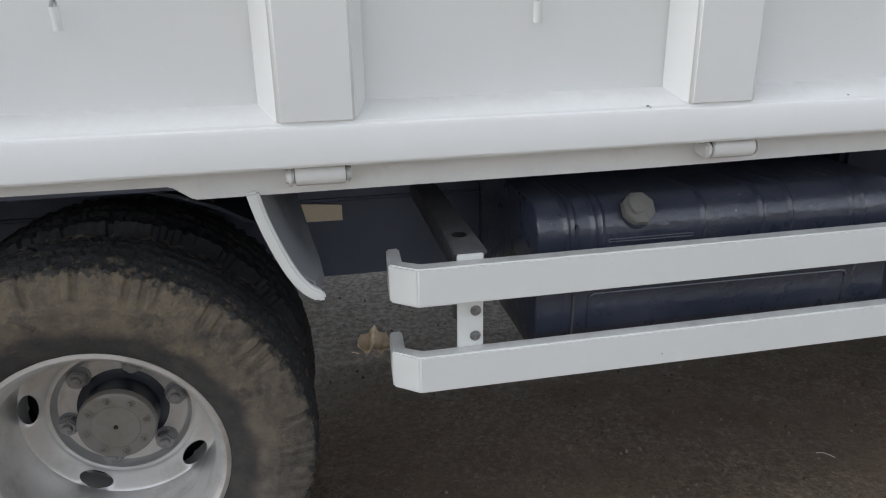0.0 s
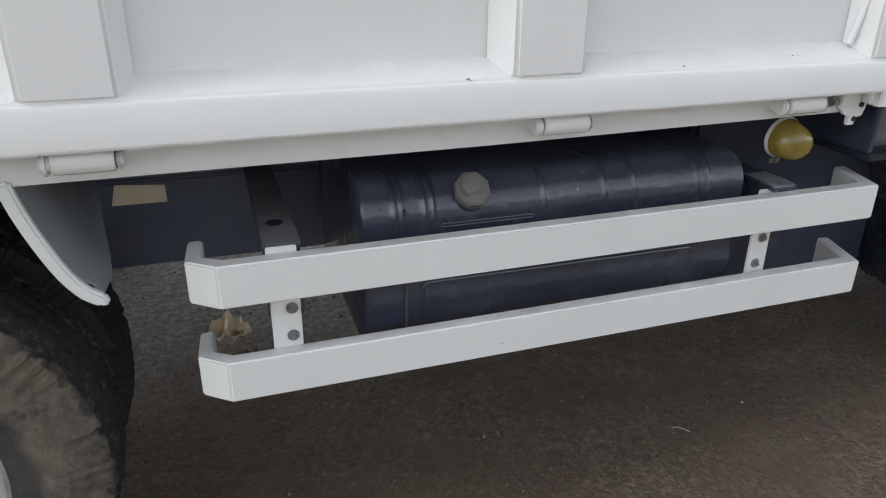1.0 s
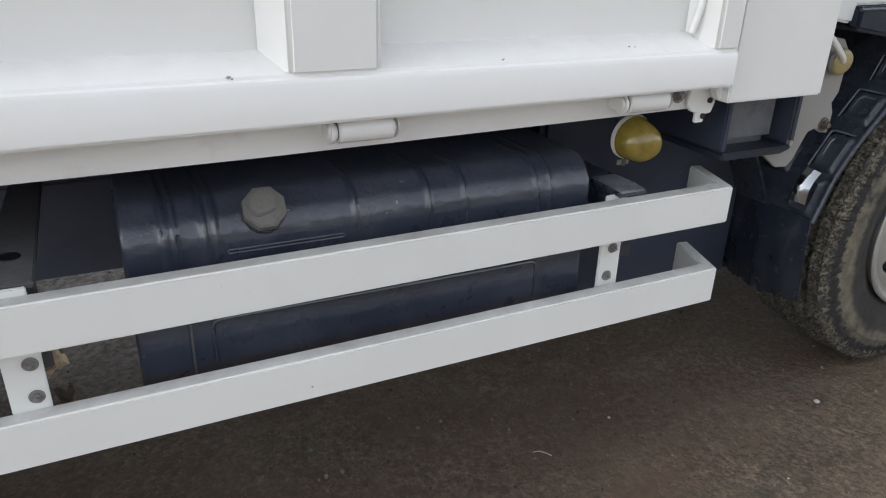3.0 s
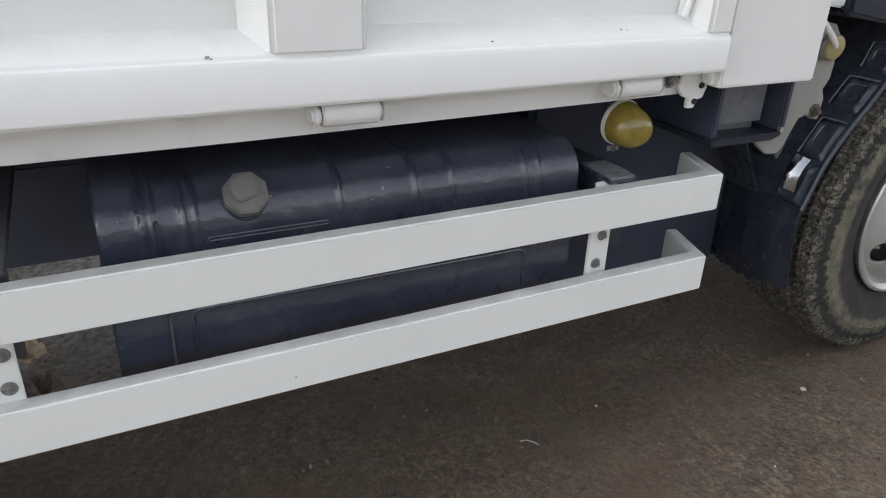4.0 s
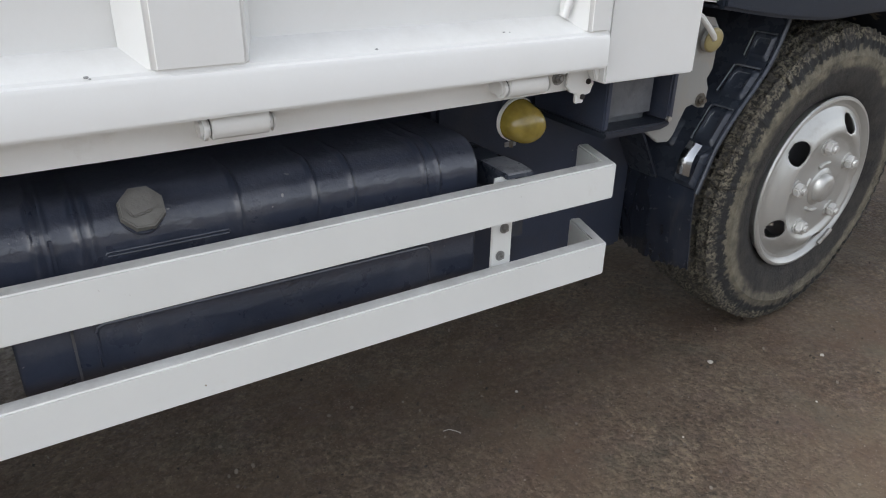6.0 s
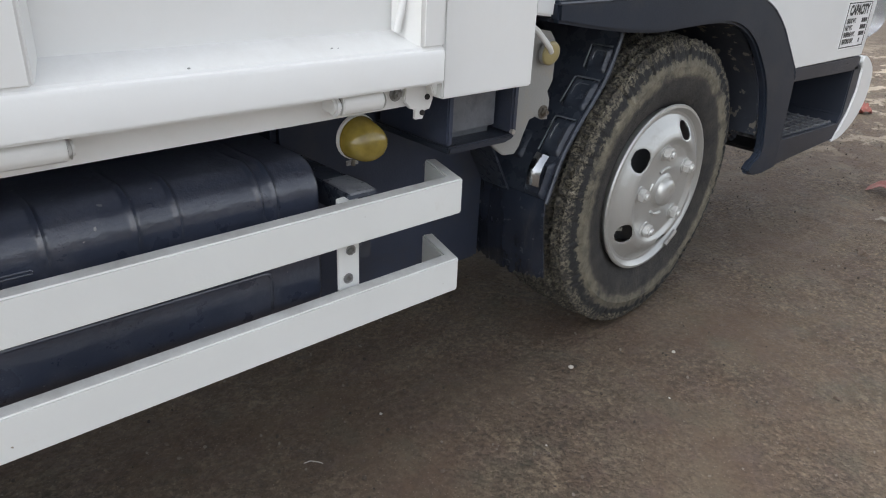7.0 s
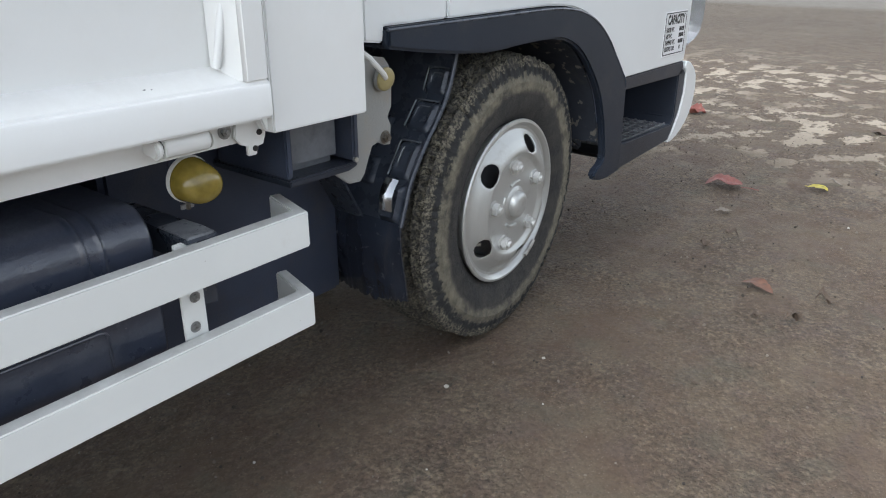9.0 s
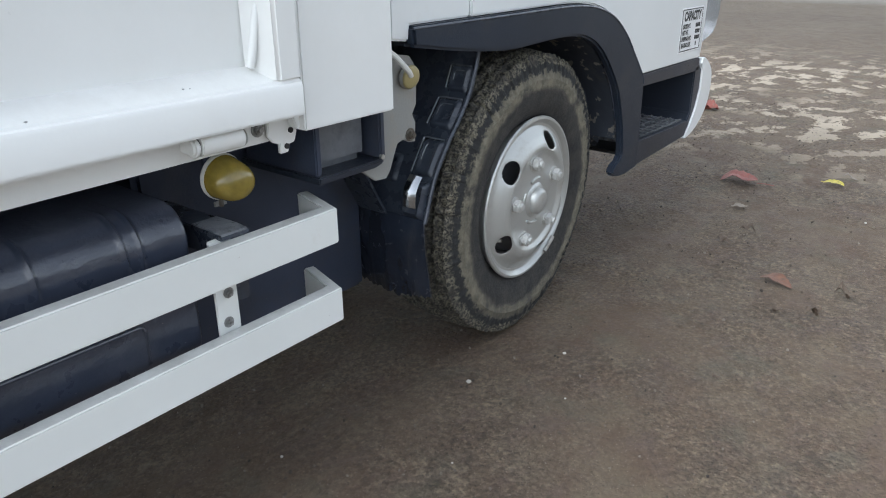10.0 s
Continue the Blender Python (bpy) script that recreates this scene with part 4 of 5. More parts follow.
# ---- fuel tank ----
def build_tank():
    y0, y1, z0, z1, r = 0.034, 0.46, 0.352, 0.633, 0.056
    ribs = [(0.171, 0.0045, 0.006, 1), (0.184, 0.004, 0.005, 1), (0.221, 0.005, 0.006, 1), (0.236, 0.004, 0.005, 1), (0.430, 0.004, 0.006, 0), (0.545, 0.004, 0.006, 0),
            (0.605, 0.004, 0.006, 0), (0.732, 0.004, 0.006, 0), (0.758, 0.004, 0.005, 1)]
    xs = sorted(set([round(0.118 + i * 0.0025, 4) for i in range(int((0.838 - 0.118) / 0.0025) + 1)]))
    bm = bmesh.new()

    def ring(x, grow, short, long):
        """Short ribs swell on the upper front corner only; long ones run on over top and face."""
        pts = []
        for corner, (cy, cz, a0) in enumerate(((y0 + r, z1 - r, 90), (y0 + r, z0 + r, 180), (y1 - r, z0 + r, 270), (y1 - r, z1 - r, 0))):
            if corner == 0:
                for d, w in ((0.09, 0.2), (0.05, 0.4), (0.025, 0.8)):
                    pts.append((x, cy + d, z1 + grow + short * (w - 0.2) + long * w))
            for k in range(9):
                a = radians(a0 + k * 90 / 8)
                rr = r + grow + (short + long if corner == 0 else 0)
                pts.append((x, cy + rr * math.cos(a), cz + rr * math.sin(a)))
            if corner == 0:
                for d, w in ((0.010, 0.8), (0.022, 0.45), (0.040, 0.0)):
                    pts.append((x, y0 - grow - short * max(0, w - 0.3) - long * (0.3 + 0.7 * w), cz - d))
        return pts

    rings = []
    for x in xs:
        both = [sum(h * math.exp(-((x - c) / w) ** 2) for c, w, h, run in ribs if run == kind) for kind in (0, 1)]
        end = min(x - 0.118, 0.838 - x)
        g = -0.004 * max(0, 1 - end / 0.006) ** 2
        g += 0.0012 * noise.noise((x * 9, 1, 0)) + 0.0006 * noise.noise((x * 31, 4, 0))
        rings.append(ring(x, g, *both))
    faces(bm, rings, True, True)
    bmesh.ops.recalc_face_normals(bm, faces=bm.faces)
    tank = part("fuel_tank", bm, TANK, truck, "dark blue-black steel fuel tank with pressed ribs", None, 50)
    for x0, x1, za, zb in ((0.218, 0.742, 0.40, 0.466),):
        rail = tube([(x0, 0.0335, za), (x0, 0.0335, zb - 0.010), (x0 + 0.003, 0.0335, zb - 0.003), (x0 + 0.010, 0.0335, zb), (x1 - 0.010, 0.0335, zb), (x1 - 0.003, 0.0335, zb - 0.003), (x1, 0.0335, zb - 0.010), (x1, 0.0335, za)], 0.0032, 8)
        part("pressed_bead", rail, TANK, tank)
    part("pressed_slot", tube([(0.250, 0.0335, 0.5625), (0.411, 0.0335, 0.5625), (0.412, 0.0335, 0.565), (0.411, 0.0335, 0.5675), (0.250, 0.0335, 0.5675), (0.249, 0.0335, 0.565)], 0.0013, 8), TANK, tank)
    part("seam", box(0.1865, 0.1905, 0.0295, 0.036, 0.468, 0.60, 0.001), TANK, tank)
    part("weld_seam", box(0.1865, 0.1900, 0.0295, 0.0365, 0.38, 0.466, 0.001), DUSTY, tank, "scuffed weld seam")
    c, way = Vector((0.302, 0.050, 0.610)), Vector((0, -0.78, 0.62)).normalized()
    part("filler_neck", rod(c - way * 0.02, c + way * 0.008, 0.031, 24, None, None, 0.003), TANK, tank)
    q = way.to_track_quat("Z", "Y").to_matrix().to_4x4()
    bm = rod((0, 0, 0), (0, 0, 0.015), 0.0315, 8, None, 0.030, 0.002)
    cap = part("filler_cap", bm, GREY_CAP, tank, "grey octagonal plastic filler cap", Matrix.Translation(c + way * 0.008) @ q @ pose(0, 0, 0, 0, 0, 22))
    grip = [(0.020 * math.cos(radians(a)), 0.006 + 0.018 * math.sin(radians(a))) for a in range(-10, 200, 15)] + [(-0.018, -0.008), (0.008, -0.012)]
    part("grip", prism(grip, 0.0145, 0.021, "z", 0.002), GREY_CAP, cap)


build_tank()


# ---- lamps and brackets between bed and cab ----
def build_marker(centre, r, name, label, lens=AMBER, bulge=1.0, wall=0.0, tilt=(0, 0, 0), droop=0.0, rim=WIRE):
    x, y, z = centre
    base = lathe([(0.0, 0.0), (r * 1.02, 0.0), (r * 1.02, -0.004), (r * 0.98, -0.007), (0.0, -0.010)], 40)
    lamp = part(name, base, rim, truck, label, pose(x, y, z, *tilt))
    dome = [(r * 0.97, -0.008), (r * 0.965, -0.008 - wall * 0.5), (r * 0.95, -0.008 - wall)]
    for k in range(1, 11):
        a = radians(90 * k / 10)
        dome.append((r * 0.95 * math.cos(a) ** 0.7, -0.008 - wall - bulge * r * math.sin(a)))
    bm = lathe(dome, 40)
    for v in bm.verts:
        # the dome hangs a little forward and down
        f = max(0.0, (-v.co.y - 0.010) / (wall + bulge * r))
        v.co.x, v.co.z = v.co.x * (1 - 0.04 * f) + droop * f, v.co.z * (1 - 0.22 * f) - 0.75 * droop * f
    part("lens", bm, lens, lamp, "yellow domed lens")
    return lamp


lamp = build_marker((0.928, 0.062, 0.655), 0.0385, "side_marker_lamp", "round yellow side marker lamp on a pale rim", AMBER, 0.62, 0.018, (4, 0, 0), 0.010)
part("screw", rod((-0.006, -0.004, -0.050), (-0.006, -0.004, -0.036), 0.004, 8), RUSTY, lamp)
part("stay", box(-0.018, 0.006, -0.003, 0.001, -0.050, -0.041, 0.001), BOLT, lamp)
part("lamp_bracket", box(0.90, 0.95, 0.063, 0.07, 0.64, 0.70, 0.001), CARRIER, truck)

small = build_marker((1.349, 0.022, 0.766), 0.024, "small_marker_lamp", "small yellow round lamp with a white lead", PALE_LENS, 0.12, 0.004, (6, 0, 0), 0.0, BRACKET)
part("lead", tube([(-0.056, 0.006, 0.055), (-0.044, -0.006, 0.044), (-0.030, -0.014, 0.028), (-0.014, -0.017, 0.012), (-0.006, -0.014, 0.004)], 0.0055, 10), WIRE, small)

part("cream_bracket", prism([(1.262, 0.815), (1.312, 0.812), (1.365, 0.803), (1.379, 0.786), (1.385, 0.758), (1.383, 0.705), (1.371, 0.686), (1.380, 0.668), (1.378, 0.628), (1.360, 0.630), (1.342, 0.639),
                             (1.324, 0.634), (1.312, 0.610), (1.300, 0.583), (1.288, 0.570), (1.257, 0.572), (1.218, 0.600), (1.262, 0.625)], 0.030, 0.038, "y", 0.0015), BRACKET, truck, "cream painted steel mounting bracket")
part("bracket_bolt", bolt_mesh(0.0095), RUSTY, truck, "rusty bolt", (1.361, 0.030, 0.646))


def build_battery_box():
    """A black tray, open at the side, that holds a grey casing."""
    t = part("equipment_tray", prism([(1.094, 0.606), (1.240, 0.606), (1.262, 0.612), (1.262, 0.622), (1.24, 0.620), (1.094, 0.620)], 0.010, 0.24, "y", 0.003), PLASTIC, truck, "black steel tray under the front pillar")
    part("tray_side", box(1.094, 1.108, 0.016, 0.22, 0.6205, 0.72, 0.003), CARRIER, t)
    part("tray_side", box(1.250, 1.266, 0.008, 0.22, 0.6225, 0.72, 0.004), CARRIER, t)
    part("tray_back", box(1.110, 1.248, 0.225, 0.235, 0.621, 0.72, 0.002), PLASTIC, t)
    part("casing", box(1.110, 1.249, 0.040, 0.21, 0.6205, 0.74, 0.016), CASING, t, "grey plastic casing")
    part("screw", rod((1.254, 0.005, 0.626), (1.254, 0.012, 0.626), 0.005, 10), STEEL, t)


build_battery_box()
part("battery_carrier", box(0.87, 1.42, 0.24, 0.50, 0.225, 0.735, 0.012), CARRIER, truck, "dark blue-black steel carrier box")


# ---- front fender liner and flap ----
def build_liner():
    line = smooth([(1.622, 0.800), (1.607, 0.748), (1.583, 0.693), (1.548, 0.645), (1.512, 0.603), (1.481, 0.561), (1.456, 0.520), (1.437, 0.470), (1.422, 0.430)], 4)
    liner = part("fender_liner", strip(line, 0.006, 0.042, 0.40), GLOSSY, truck, "glossy black plastic fender liner with pressed ribs")
    pts = [Vector(p) for p in line]

    def on(z, y, up=0.0):
        """The place on the liner's rear face at that height, raised by up."""
        k = next((i for i in range(len(pts) - 1) if pts[i + 1].y <= z), len(pts) - 2)
        p, w = pts[k].lerp(pts[k + 1], (pts[k].y - z) / (pts[k].y - pts[k + 1].y)), (pts[k + 1] - pts[k]).normalized()
        p = p + Vector((w.y, -w.x)) * up
        return Vector((p.x, y, p.y))

    def pad(za, zb, ya, yb, up):
        """A raised field with sloping sides and a slightly hollow middle."""
        bm, rows, n = bmesh.new(), [], 14
        for i in range(n + 1):
            u, row = i / n, []
            for k in range(n + 1):
                v = k / n
                rim = min(1.0, 9 * min(u, 1 - u)) * min(1.0, 7 * min(v, 1 - v))
                inner = min(1.0, 6 * max(0.0, min(u, 1 - u) - 0.13)) * min(1.0, 6 * max(0.0, min(v, 1 - v) - 0.15))
                row.append(on(za + (zb - za) * u, ya + (yb - ya) * v, up * (rim - 0.55 * inner) - 0.001))
            rows.append(row)
        faces(bm, rows)
        bmesh.ops.recalc_face_normals(bm, faces=bm.faces)
        return bm

    for za, zb, yb in ((0.752, 0.694, 0.112), (0.680, 0.618, 0.122), (0.600, 0.524, 0.112)):
        field = part("rib", pad(za, zb, 0.054, yb, 0.009), GLOSSY, liner, "", None, 60)
        # paler, glossier tubes paint the highlights along the ribs' upper and inner edges
        corner = [on(za - 0.002, 0.052, 0.009), on(za - 0.002, yb - 0.012, 0.009), on(za - 0.004, yb - 0.004, 0.009), on(za - 0.010, yb - 0.002, 0.009), on(zb + 0.004, yb - 0.002, 0.009)]
        part("rib_edge", tube(corner, 0.0026, 10), RIB_GLINT, field, "rib edge with a painted highlight")
        inset = [on(za - 0.013, 0.068, 0.005), on(za - 0.013, yb - 0.020, 0.005), on(za - 0.020, yb - 0.014, 0.005), on(za - 0.6 * (za - zb), yb - 0.014, 0.005)]
        part("rib_inset", tube(inset, 0.0016, 8), RIB_GLINT, field)
    edge = tube([(p.x - 0.004, 0.043, p.y) for p in pts], 0.0055, 10)
    part("rolled_edge", edge, GLOSSY, liner)
    for za, ya, yb in ((0.560, 0.150, 0.225), (0.640, 0.160, 0.235)):
        part("rib", pad(za, za - 0.062, ya, yb, 0.008), GLOSSY, liner, "", None, 60)
    # the lowest field stands out as a cushion, with a shiny plate tilted to mirror the sky
    part("clamp_block", pad(0.514, 0.432, 0.050, 0.112, 0.020), GLOSSY, liner, "", None, 60)
    bm, rows = bmesh.new(), []
    for i in range(13):
        u, row = i / 12, []
        for k in range(9):
            w = k / 8
            row.append(on(0.520 - 0.064 * u, 0.070 + 0.024 * w, 0.013 + 0.014 * w + 0.009 * math.sin(math.pi * u) + 0.003 * math.sin(math.pi * w)))
        rows.append(row)
    faces(bm, rows)
    bmesh.ops.recalc_face_normals(bm, faces=bm.faces)
    bmesh.ops.solidify(bm, geom=bm.faces[:], thickness=0.003)
    part("clamp", bm, CHROME, liner, "shiny clamp plate tilted to mirror the sky", None, 60)
    bm, rows = bmesh.new(), []
    for i in range(19):
        u, row = i / 18, []
        for k in range(49):
            v = k / 48
            wave = 0.0015 * math.sin(v * 23 + 1.5 * u) + 0.004 * math.sin(v * 6.5 + 0.6) + 0.004 * noise.noise((v * 9, u * 2, 2))
            end = 0.196 + 0.008 * v + 0.012 * noise.noise((v * 17, 0, 1)) + 0.008 * noise.noise((v * 44, 0, 6))
            row.append((1.419 - 0.020 * math.sin(math.pi * min(1.0, 1.5 * v)) * min(1.0, 4 * u) + wave * (0.35 + u) + 0.016 * u * u, 0.044 + 0.252 * v, 0.436 - end * u))
        rows.append(row)
    faces(bm, rows)
    bmesh.ops.recalc_face_normals(bm, faces=bm.faces)
    bmesh.ops.solidify(bm, geom=bm.faces[:], thickness=0.005)
    part("mud_flap", bm, RUBBER, liner, "worn black rubber flap with dried dust", None, 60)
    part("inner_shield", strip([(1.30, 0.62), (1.36, 0.52), (1.41, 0.43)], 0.005, 0.15, 0.48), GLOSSY, liner)


build_liner()

# ---- cab ----
ARCH_OUT = [(1.334, 0.863), (1.70, 0.866), (1.90, 0.868), (2.01, 0.864), (2.10, 0.850), (2.18, 0.822), (2.255, 0.774), (2.315, 0.718), (2.362, 0.672), (2.395, 0.636), (2.409, 0.600)]
ARCH_IN = [(1.336, 0.824), (1.50, 0.800), (1.666, 0.786), (1.80, 0.790), (1.908, 0.792), (1.99, 0.786), (2.06, 0.766), (2.12, 0.730), (2.17, 0.684), (2.215, 0.634), (2.246, 0.582), (2.275, 0.508), (2.288, 0.455)]


def build_cab():
    outline = [(1.285, 0.840), (1.336, 0.834), (1.340, 0.864)] + [(x, z + 0.002) for x, z in ARCH_OUT[1:-1]] + [(2.405, 0.637), (2.897, 0.637), (2.906, 0.70), (2.908, 0.80), (2.900, 0.95), (2.86, 1.45), (1.285, 1.45)]
    quarter = [(1.285, 0.840), (1.336, 0.834), (1.340, 0.864), (1.5285, 0.866), (1.5285, 1.45), (1.285, 1.45)]
    door = [(1.5335, 0.866)] + [(x, z + 0.002) for x, z in smooth(ARCH_OUT[1:-1])] + outline[-7:-1] + [(1.5335, 1.45)]
    cab = part("cab", prism([(1.30, 0.90), (2.10, 0.90), (2.40, 0.66), (2.88, 0.66), (2.90, 0.95), (2.84, 1.45), (1.30, 1.45)], 0.05, WIDE - 0.05, "y", 0.01), CAB_WHITE, truck, "white cab with black wheel arch trim")
    part("rear_quarter", prism(quarter, 0.004, 0.05, "y", 0.004), CAB_WHITE, cab)
    part("door", prism(door, 0.004, 0.05, "y", 0.004), CAB_WHITE, cab)
    part("door", prism(outline, WIDE - 0.05, WIDE - 0.004, "y", 0.004), CAB_WHITE, cab)
    # the closed upper half with its windows, added out of view; shades the yard
    upper = part("upper_body", prism([(1.285, 1.4515), (2.86, 1.4515), (2.62, 1.94), (2.56, 2.00), (2.46, 2.04), (1.36, 2.05), (1.305, 2.02), (1.285, 1.96)], 0.03, WIDE - 0.03, "y", 0.02), CAB_WHITE, cab)
    for y in (0.0245, WIDE - 0.0305):
        part("side_window", prism([(1.62, 1.50), (2.70, 1.50), (2.50, 1.93), (1.62, 1.93)], y, y + 0.006, "y", 0.002), WINDOW, upper, "dark side window glass")
    screen = [(2.8385, 1.50), (2.8445, 1.503), (2.6440, 1.911), (2.6380, 1.908)]
    part("windscreen", prism(screen, 0.12, WIDE - 0.12, "y", 0.0), WINDOW, upper, "dark windscreen glass")
    flare = smooth(ARCH_OUT) + [(2.414, 0.43), (2.412, 0.344), (2.340, 0.338), (2.290, 0.341), (2.252, 0.350), (2.238, 0.360), (2.242, 0.374), (2.256, 0.388), (2.282, 0.396), (2.294, 0.410), (2.294, 0.430)] + smooth(ARCH_IN)[::-1]
    f = part("arch_flare", prism(flare, -0.010, 0.014, "y", 0.006), FLARE, cab, "dark grey plastic wheel arch flare")
    bead = [(x, -0.0090, z - 0.0045) for x, z in smooth(ARCH_OUT)[:-2]]
    part("flare_bead", tube(bead, 0.0030, 10), GLOSSY, f, "glossy raised bead along the flare")
    part("arch_lip", strip(smooth(ARCH_IN), 0.006, 0.016, 0.42), WHEEL_HOUSE, f)
    part("arch_front_wall", prism([(2.24, 0.47), (2.36, 0.40), (2.36, 0.80), (2.20, 0.80)], 0.10, 0.56, "y", 0.01), WHEEL_HOUSE, f)
    part("front_house", box(1.70, 2.30, 0.44, 0.50, 0.42, 0.88, 0.01), WHEEL_HOUSE, f)
    # lower apron with the entry step
    sill = part("step_apron", prism([(2.413, 0.343), (2.56, 0.350), (2.826, 0.362), (2.852, 0.395), (2.842, 0.418), (2.50, 0.424), (2.414, 0.426)], 0.0, 0.03, "y", 0.004), PLASTIC, cab, "black plastic entry step apron")
    part("apron_strip", prism([(2.411, 0.597), (2.90, 0.588), (2.900, 0.635), (2.408, 0.635)], 0.004, 0.045, "y", 0.003), PLASTIC, sill)
    part("step_back", box(2.41, 2.92, 0.22, 0.23, 0.34, 0.64, 0.002), BLACK, sill)
    part("step_end", prism([(2.835, 0.362), (2.866, 0.392), (2.908, 0.45), (2.933, 0.52), (2.930, 0.592), (2.90, 0.612), (2.868, 0.60), (2.868, 0.44), (2.83, 0.40)], 0.004, 0.22, "y", 0.004), PLASTIC, sill)
    bar = None
    for i in range(10):
        x = 2.43 + i * 0.042
        bar = again(bar, (x, 0, 0)) if bar else part("tread_bar", box(0, 0.006, 0.012, 0.21, 0.408, 0.424, 0.001), WORN_GLINT, sill, "", (x, 0, 0))
    bar = None
    for i in range(6):
        y = 0.018 + i * 0.036
        bar = again(bar, (0, y, 0)) if bar else part("tread_cross_bar", box(2.43, 2.83, 0, 0.006, 0.408, 0.4245, 0.001), DUSTY, sill, "", (0, y, 0))
    part("step_pan", box(2.42, 2.85, 0.03, 0.22, 0.37, 0.38, 0.002), INK, sill)
    bump = smooth([(2.915, 0.612), (2.925, 0.630), (2.955, 0.627), (2.995, 0.606), (3.030, 0.572), (3.040, 0.520), (3.026, 0.455), (2.975, 0.400), (2.905, 0.364), (2.842, 0.352), (2.826, 0.357)], 2)
    bump += [(2.868, 0.392), (2.910, 0.45), (2.935, 0.52), (2.932, 0.590)]
    part("bumper", prism(bump, 0.0, WIDE, "y", 0.005), CAB_WHITE, cab, "white painted front bumper")
    part("corner_lamp", prism(smooth([(2.916, 0.675), (3.02, 0.676), (3.09, 0.70), (3.125, 0.76), (3.125, 0.84), (3.08, 0.93), (2.916, 0.95)], 3), 0.030, 0.24, "y", 0.016), CLEAR, cab, "clear corner lamp lens")
    part("grille", box(2.90, 2.925, 0.2, WIDE - 0.2, 0.66, 0.92, 0.01), PLASTIC, cab)
    return cab


cab = build_cab()


def build_capacity_label():
    """A small printed label on the cab: a frame, a heading and lines of print."""
    x0, x1, z0, z1, y = 2.690, 2.868, 0.672, 0.808, 0.0032
    film = part("capacity_label", box(x0 - 0.004, x1 + 0.004, y - 0.0006, y + 0.0006, z0 - 0.004, z1 + 0.004, 0.0), DECAL, cab, "small printed capacity label with black frame")
    ink = bmesh.new()
    for a, b, c, d in ((x0, x1, z0, z0 + 0.003), (x0, x1, z1 - 0.003, z1), (x0, x0 + 0.004, z0, z1), (x1 - 0.004, x1, z0, z1)):
        box(a, b, y - 0.0012, y - 0.0004, c, d, 0.0, ink)
    part("frame_line", ink, INK, film)

    def word(name, text, size, x, z, wide, bold, align):
        curve = bpy.data.curves.new(name, "FONT")
        curve.body, curve.size, curve.align_x, curve.align_y, curve.offset = text, size, align, "CENTER", bold
        ob = new("lettering", curve)
        bpy.context.view_layer.update()
        me = bpy.data.meshes.new_from_object(ob.evaluated_get(bpy.context.evaluated_depsgraph_get()))
        bpy.data.objects.remove(ob)
        me.materials.clear()
        me.materials.append(INK)
        ob = new(name, me)
        ob.parent = film
        ob.matrix_basis = Matrix.Translation((x, y - 0.0012, z)) @ pose(0, 0, 0, 90, 0, 0) @ Matrix.Diagonal((wide, 1.0, 1, 1))

    word("heading", "CAPACITY", 0.040, (x0 + x1) / 2, 0.784, 0.76, 0.0022, "CENTER")
    for k, text in enumerate(("GROSS WT.", "NET WT.", "SHIPPING WT.", "SEATING CAP.")):
        z = 0.7525 - k * 0.0205
        word("line_of_print", text, 0.0195, x0 + 0.012, z, 0.66, 0.0010, "LEFT")
        bars = (0.012, 0.012, 0.012) if k < 3 else (0.008,)
        for i, w in enumerate(bars):
            p = x1 - 0.054 + i * 0.0145 + 0.012 * (k == 3)
            part("print_bar", box(p, p + w, y - 0.0012, y - 0.0004, z - 0.0066, z + 0.0066, 0.0), INK, film)


build_capacity_label()


# ---- litter on the ground ----
def leaf(name, label, mat, place, length, wide, turn, curl=0.02, stem=0.03, seed=1, hump=0.0):
    rnd = random.Random(seed)
    bm = bmesh.new()
    rows = []
    for i in range(17):
        u = i / 16
        half = wide / 2 * math.sin(math.pi * min(1, u * 0.97 + 0.03)) ** 0.75 * (1 + 0.16 * rnd.uniform(-1, 1))
        mid = 0.003 + curl * length * 0.9 * max(0, noise.noise((u * 2.3, seed * 1.7, 0)) + 0.25) + hump * length * math.sin(math.pi * u ** 1.3)
        rows.append([(length * u + 0.06 * length * v * noise.noise((u * 4, seed, 2)), half * v * (1 - 0.3 * curl * u),
                      max(0.002, mid + curl * half * (1.1 * abs(v) ** 1.5 * (1 if v > 0 else 0.6) + 0.9 * noise.noise((u * 6, v * 2.5, seed))))) for v in (-1, -0.6, -0.25, 0, 0.25, 0.6, 1)])
    faces(bm, rows)
    bmesh.ops.recalc_face_normals(bm, faces=bm.faces)
    bmesh.ops.solidify(bm, geom=bm.faces[:], thickness=0.0008)
    ob = part(name, bm, mat, None, label, pose(*place, 0, 0, turn))
    if stem:
        part("stalk", tube([(0.002, 0, 0.005), (-stem * 0.5, 0.004, 0.007), (-stem, 0.01, 0.004)], 0.0016, 6), mat, ob)
    return tagged(ob, label, "leaf", "fallen leaves on the yard")


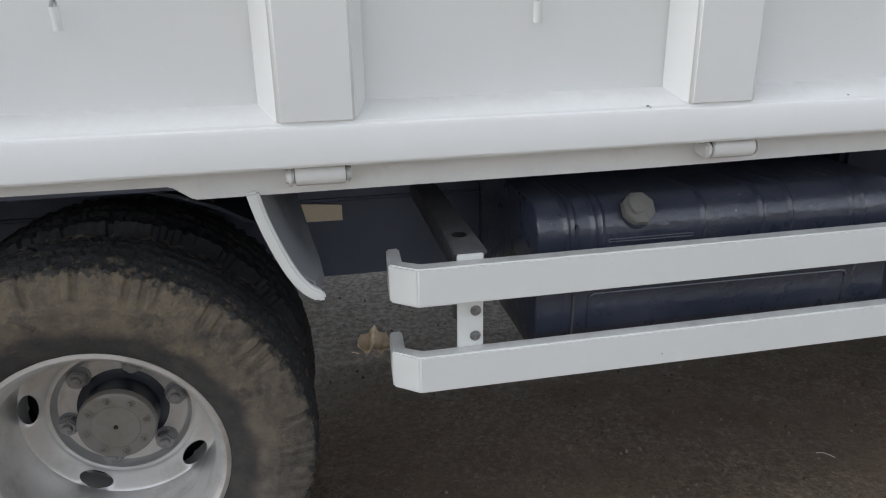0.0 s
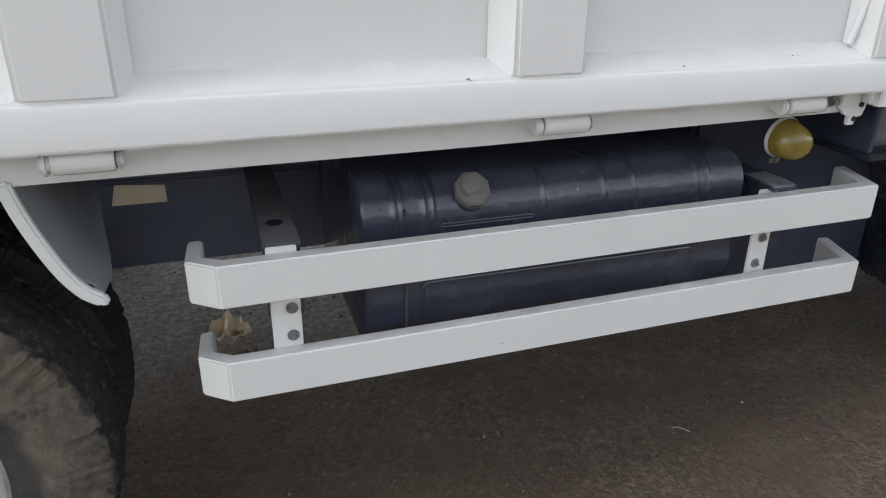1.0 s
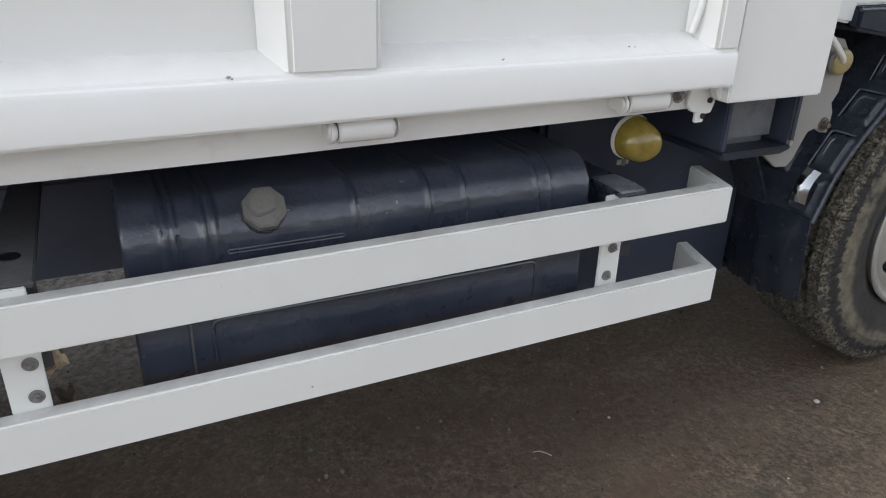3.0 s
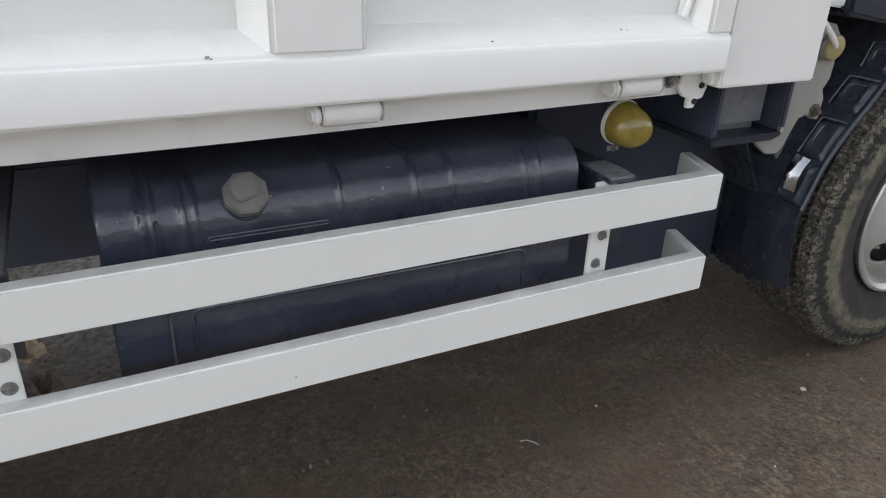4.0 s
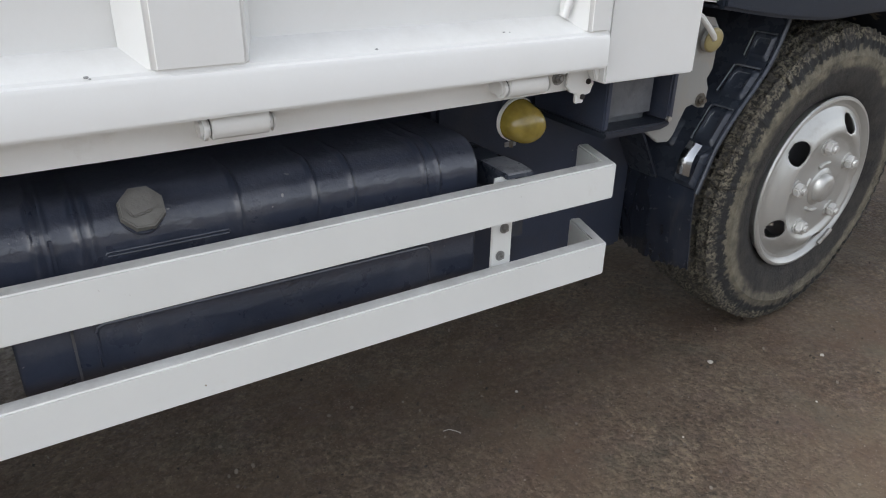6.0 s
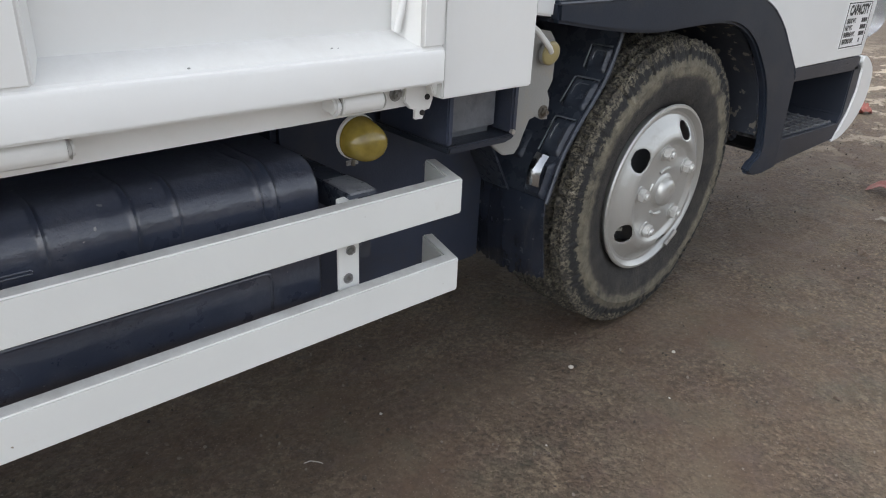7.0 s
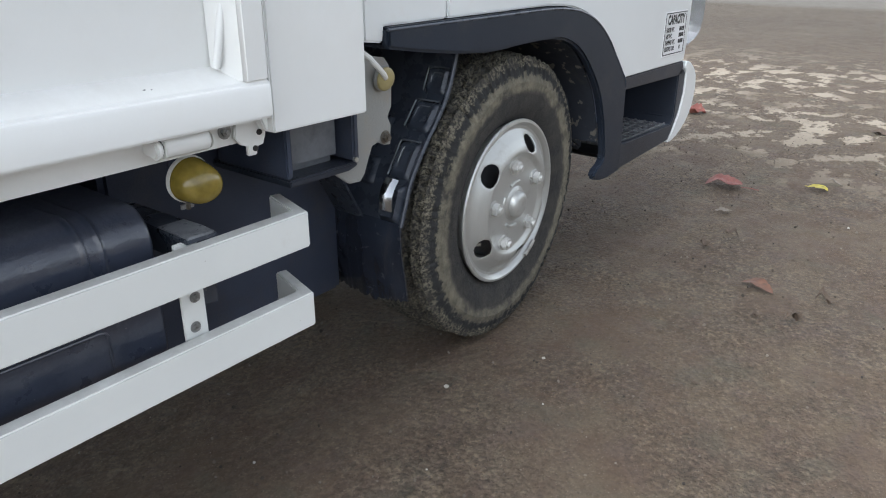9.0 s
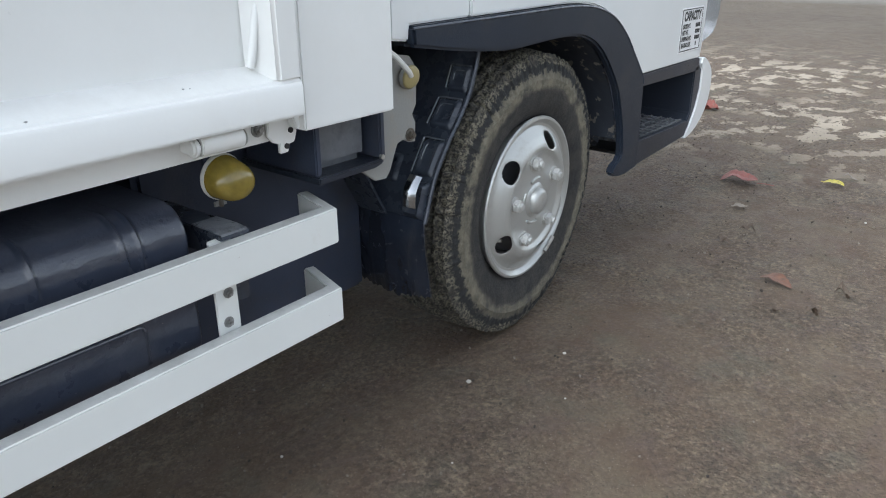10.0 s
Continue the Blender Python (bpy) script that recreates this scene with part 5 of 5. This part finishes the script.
leaf("fallen_leaf", "large curled red fallen leaf lying on the yard", RED_LEAF, (3.528, -0.098, 0.0), 0.155, 0.125, 104, 0.16, 0.07, 1, 0.20)
leaf("fallen_leaf", "curled reddish-brown fallen leaf lying on the yard", DULL_LEAF, (2.568, -0.404, 0.0), 0.108, 0.056, -108, 0.14, 0.0, 2, 0.14)
leaf("fallen_leaf", "small yellow fallen leaf lying on the yard", YELLOW_LEAF, (3.712, -0.325, 0.0), 0.085, 0.05, -92, 0.10, 0.012, 3, 0.14)
leaf("fallen_leaf", "dark red fallen leaf beyond the bumper", RED_LEAF, (4.86, 0.68, 0.0), 0.13, 0.12, -80, 0.6, 0.0, 4)
leaf("fallen_leaf", "dry brown fallen leaf on pale ground", BROWN_LEAF, (4.98, -0.36, 0.0), 0.22, 0.09, -100, 0.4, 0.03, 5)
leaf("fallen_leaf", "crumpled tan dry leaf under the truck", TAN_LEAF, (-0.155, 0.835, 0.0), 0.115, 0.095, -15, 0.9, 0.02, 6)
leaf("fallen_leaf", "small dark brown leaf fragment on the yard", BROWN_LEAF, (2.558, -0.622, 0.0), 0.06, 0.034, -80, 0.8, 0.0, 7)
leaf("fallen_leaf", "small dark brown leaf fragment on the yard", BROWN_LEAF, (2.902, -0.224, 0.0), 0.058, 0.034, -70, 0.8, 0.0, 8)
leaf("fallen_leaf", "small dark brown leaf fragment on the yard", BROWN_LEAF, (2.785, -0.184, 0.0), 0.06, 0.026, -110, 0.6, 0.0, 9)
leaf("fallen_leaf", "dark curled leaf scrap under the truck", BROWN_LEAF, (-0.050, 0.66, 0.0), 0.055, 0.04, 95, 0.7, 0.0, 12)
for k_, (x_, y_, n_, turn_) in enumerate(((2.345, -0.491, 0.034, -60), (2.417, -0.617, 0.06, 150), (2.60, -0.087, 0.03, 40), (1.903, -0.51, 0.022, 100))):
    leaf("fallen_leaf", "small dry brown leaf scrap on the yard", BROWN_LEAF, (x_, y_, 0.0), 1.1 * n_, n_ * 0.5, turn_, 0.7, 0.0, 30 + k_)
for k_, (x_, y_, n_, turn_) in enumerate(((3.166, -0.105, 0.065, -75), (3.840, -0.435, 0.06, 100))):
    leaf("fallen_leaf", "small faded grey-tan leaf scrap on the yard", FADED_LEAF, (x_, y_, 0.0), n_, n_ * 0.5, turn_, 0.3, 0.0, 40 + k_, 0.1)


def stone(name, label, mat, place, size, seed):
    bm = bmesh.new()
    bmesh.ops.create_icosphere(bm, subdivisions=2, radius=size)
    for v in bm.verts:
        v.co *= 1 + 0.35 * noise.noise(v.co / size + Vector((seed, 0, 0)))
        v.co.z *= 0.6
    tagged(part(name, bm, mat, None, label, place), label, "stone", "loose stones on the yard")


stone("stone_chip", "small white stone chip on the yard", CHIP, (1.516, -0.012, 0.002), 0.0065, 3)
stone("pebble", "pale grey pebble on the yard", CHIP, (3.292, -0.572, 0.001), 0.0045, 5)
for n_, (x_, y_, d_) in enumerate(((1.04, 0.137, 0.0035), (1.25, -0.168, 0.0025), (1.60, -0.24, 0.0025))):
    stone("stone_chip", "small pale stone chip on the yard", CHIP, (x_, y_, 0.001), d_, 20 + n_)
straw = part("straw", tube([(0, 0, 0.003), (0.012, -0.005, 0.006), (0.024, -0.016, 0.004), (0.030, -0.024, 0.002)], 0.0009, 6), CHIP, None, "", (0.824, 0.106, 0.0))
tagged(straw, "short pale bit of straw on the yard", "straw")
stone("stone_chip", "small white stone chip on the yard", CHIP, (1.779, -0.135, 0.002), 0.005, 7)


def build_gravel():
    """Loose grit over the near yard."""
    rnd = random.Random(11)
    base = bmesh.new()
    bmesh.ops.create_icosphere(base, subdivisions=1, radius=1)
    bv = [v.co.copy() for v in base.verts]
    bf = [tuple(v.index for v in f.verts) for f in base.faces]
    base.free()
    verts, tris = [], []
    for i in range(9000):
        x, y = rnd.uniform(-0.6, 5.5), rnd.triangular(-1.2, 2.0, 0.1)
        s = 0.0012 + 0.0040 * rnd.random() ** 5
        turn = Euler((rnd.uniform(0, 6), rnd.uniform(0, 6), rnd.uniform(0, 6))).to_matrix()
        k = len(verts)
        sq = Vector((rnd.uniform(0.7, 1.3), rnd.uniform(0.7, 1.3), rnd.uniform(0.5, 0.9)))
        for v in bv:
            p = turn @ Vector((v.x * sq.x, v.y * sq.y, v.z * sq.z)) * s
            verts.append((x + p.x, y + p.y, p.z + s * 0.2))
        tris += [tuple(k + j for j in f) for f in bf]
    me = bpy.data.meshes.new("gravel")
    me.from_pydata(verts, [], tris)
    me.materials.append(GRIT)
    tagged(new("gravel", me), "loose fine grit scattered over the yard", "gravel", kind="stuff")


build_gravel()
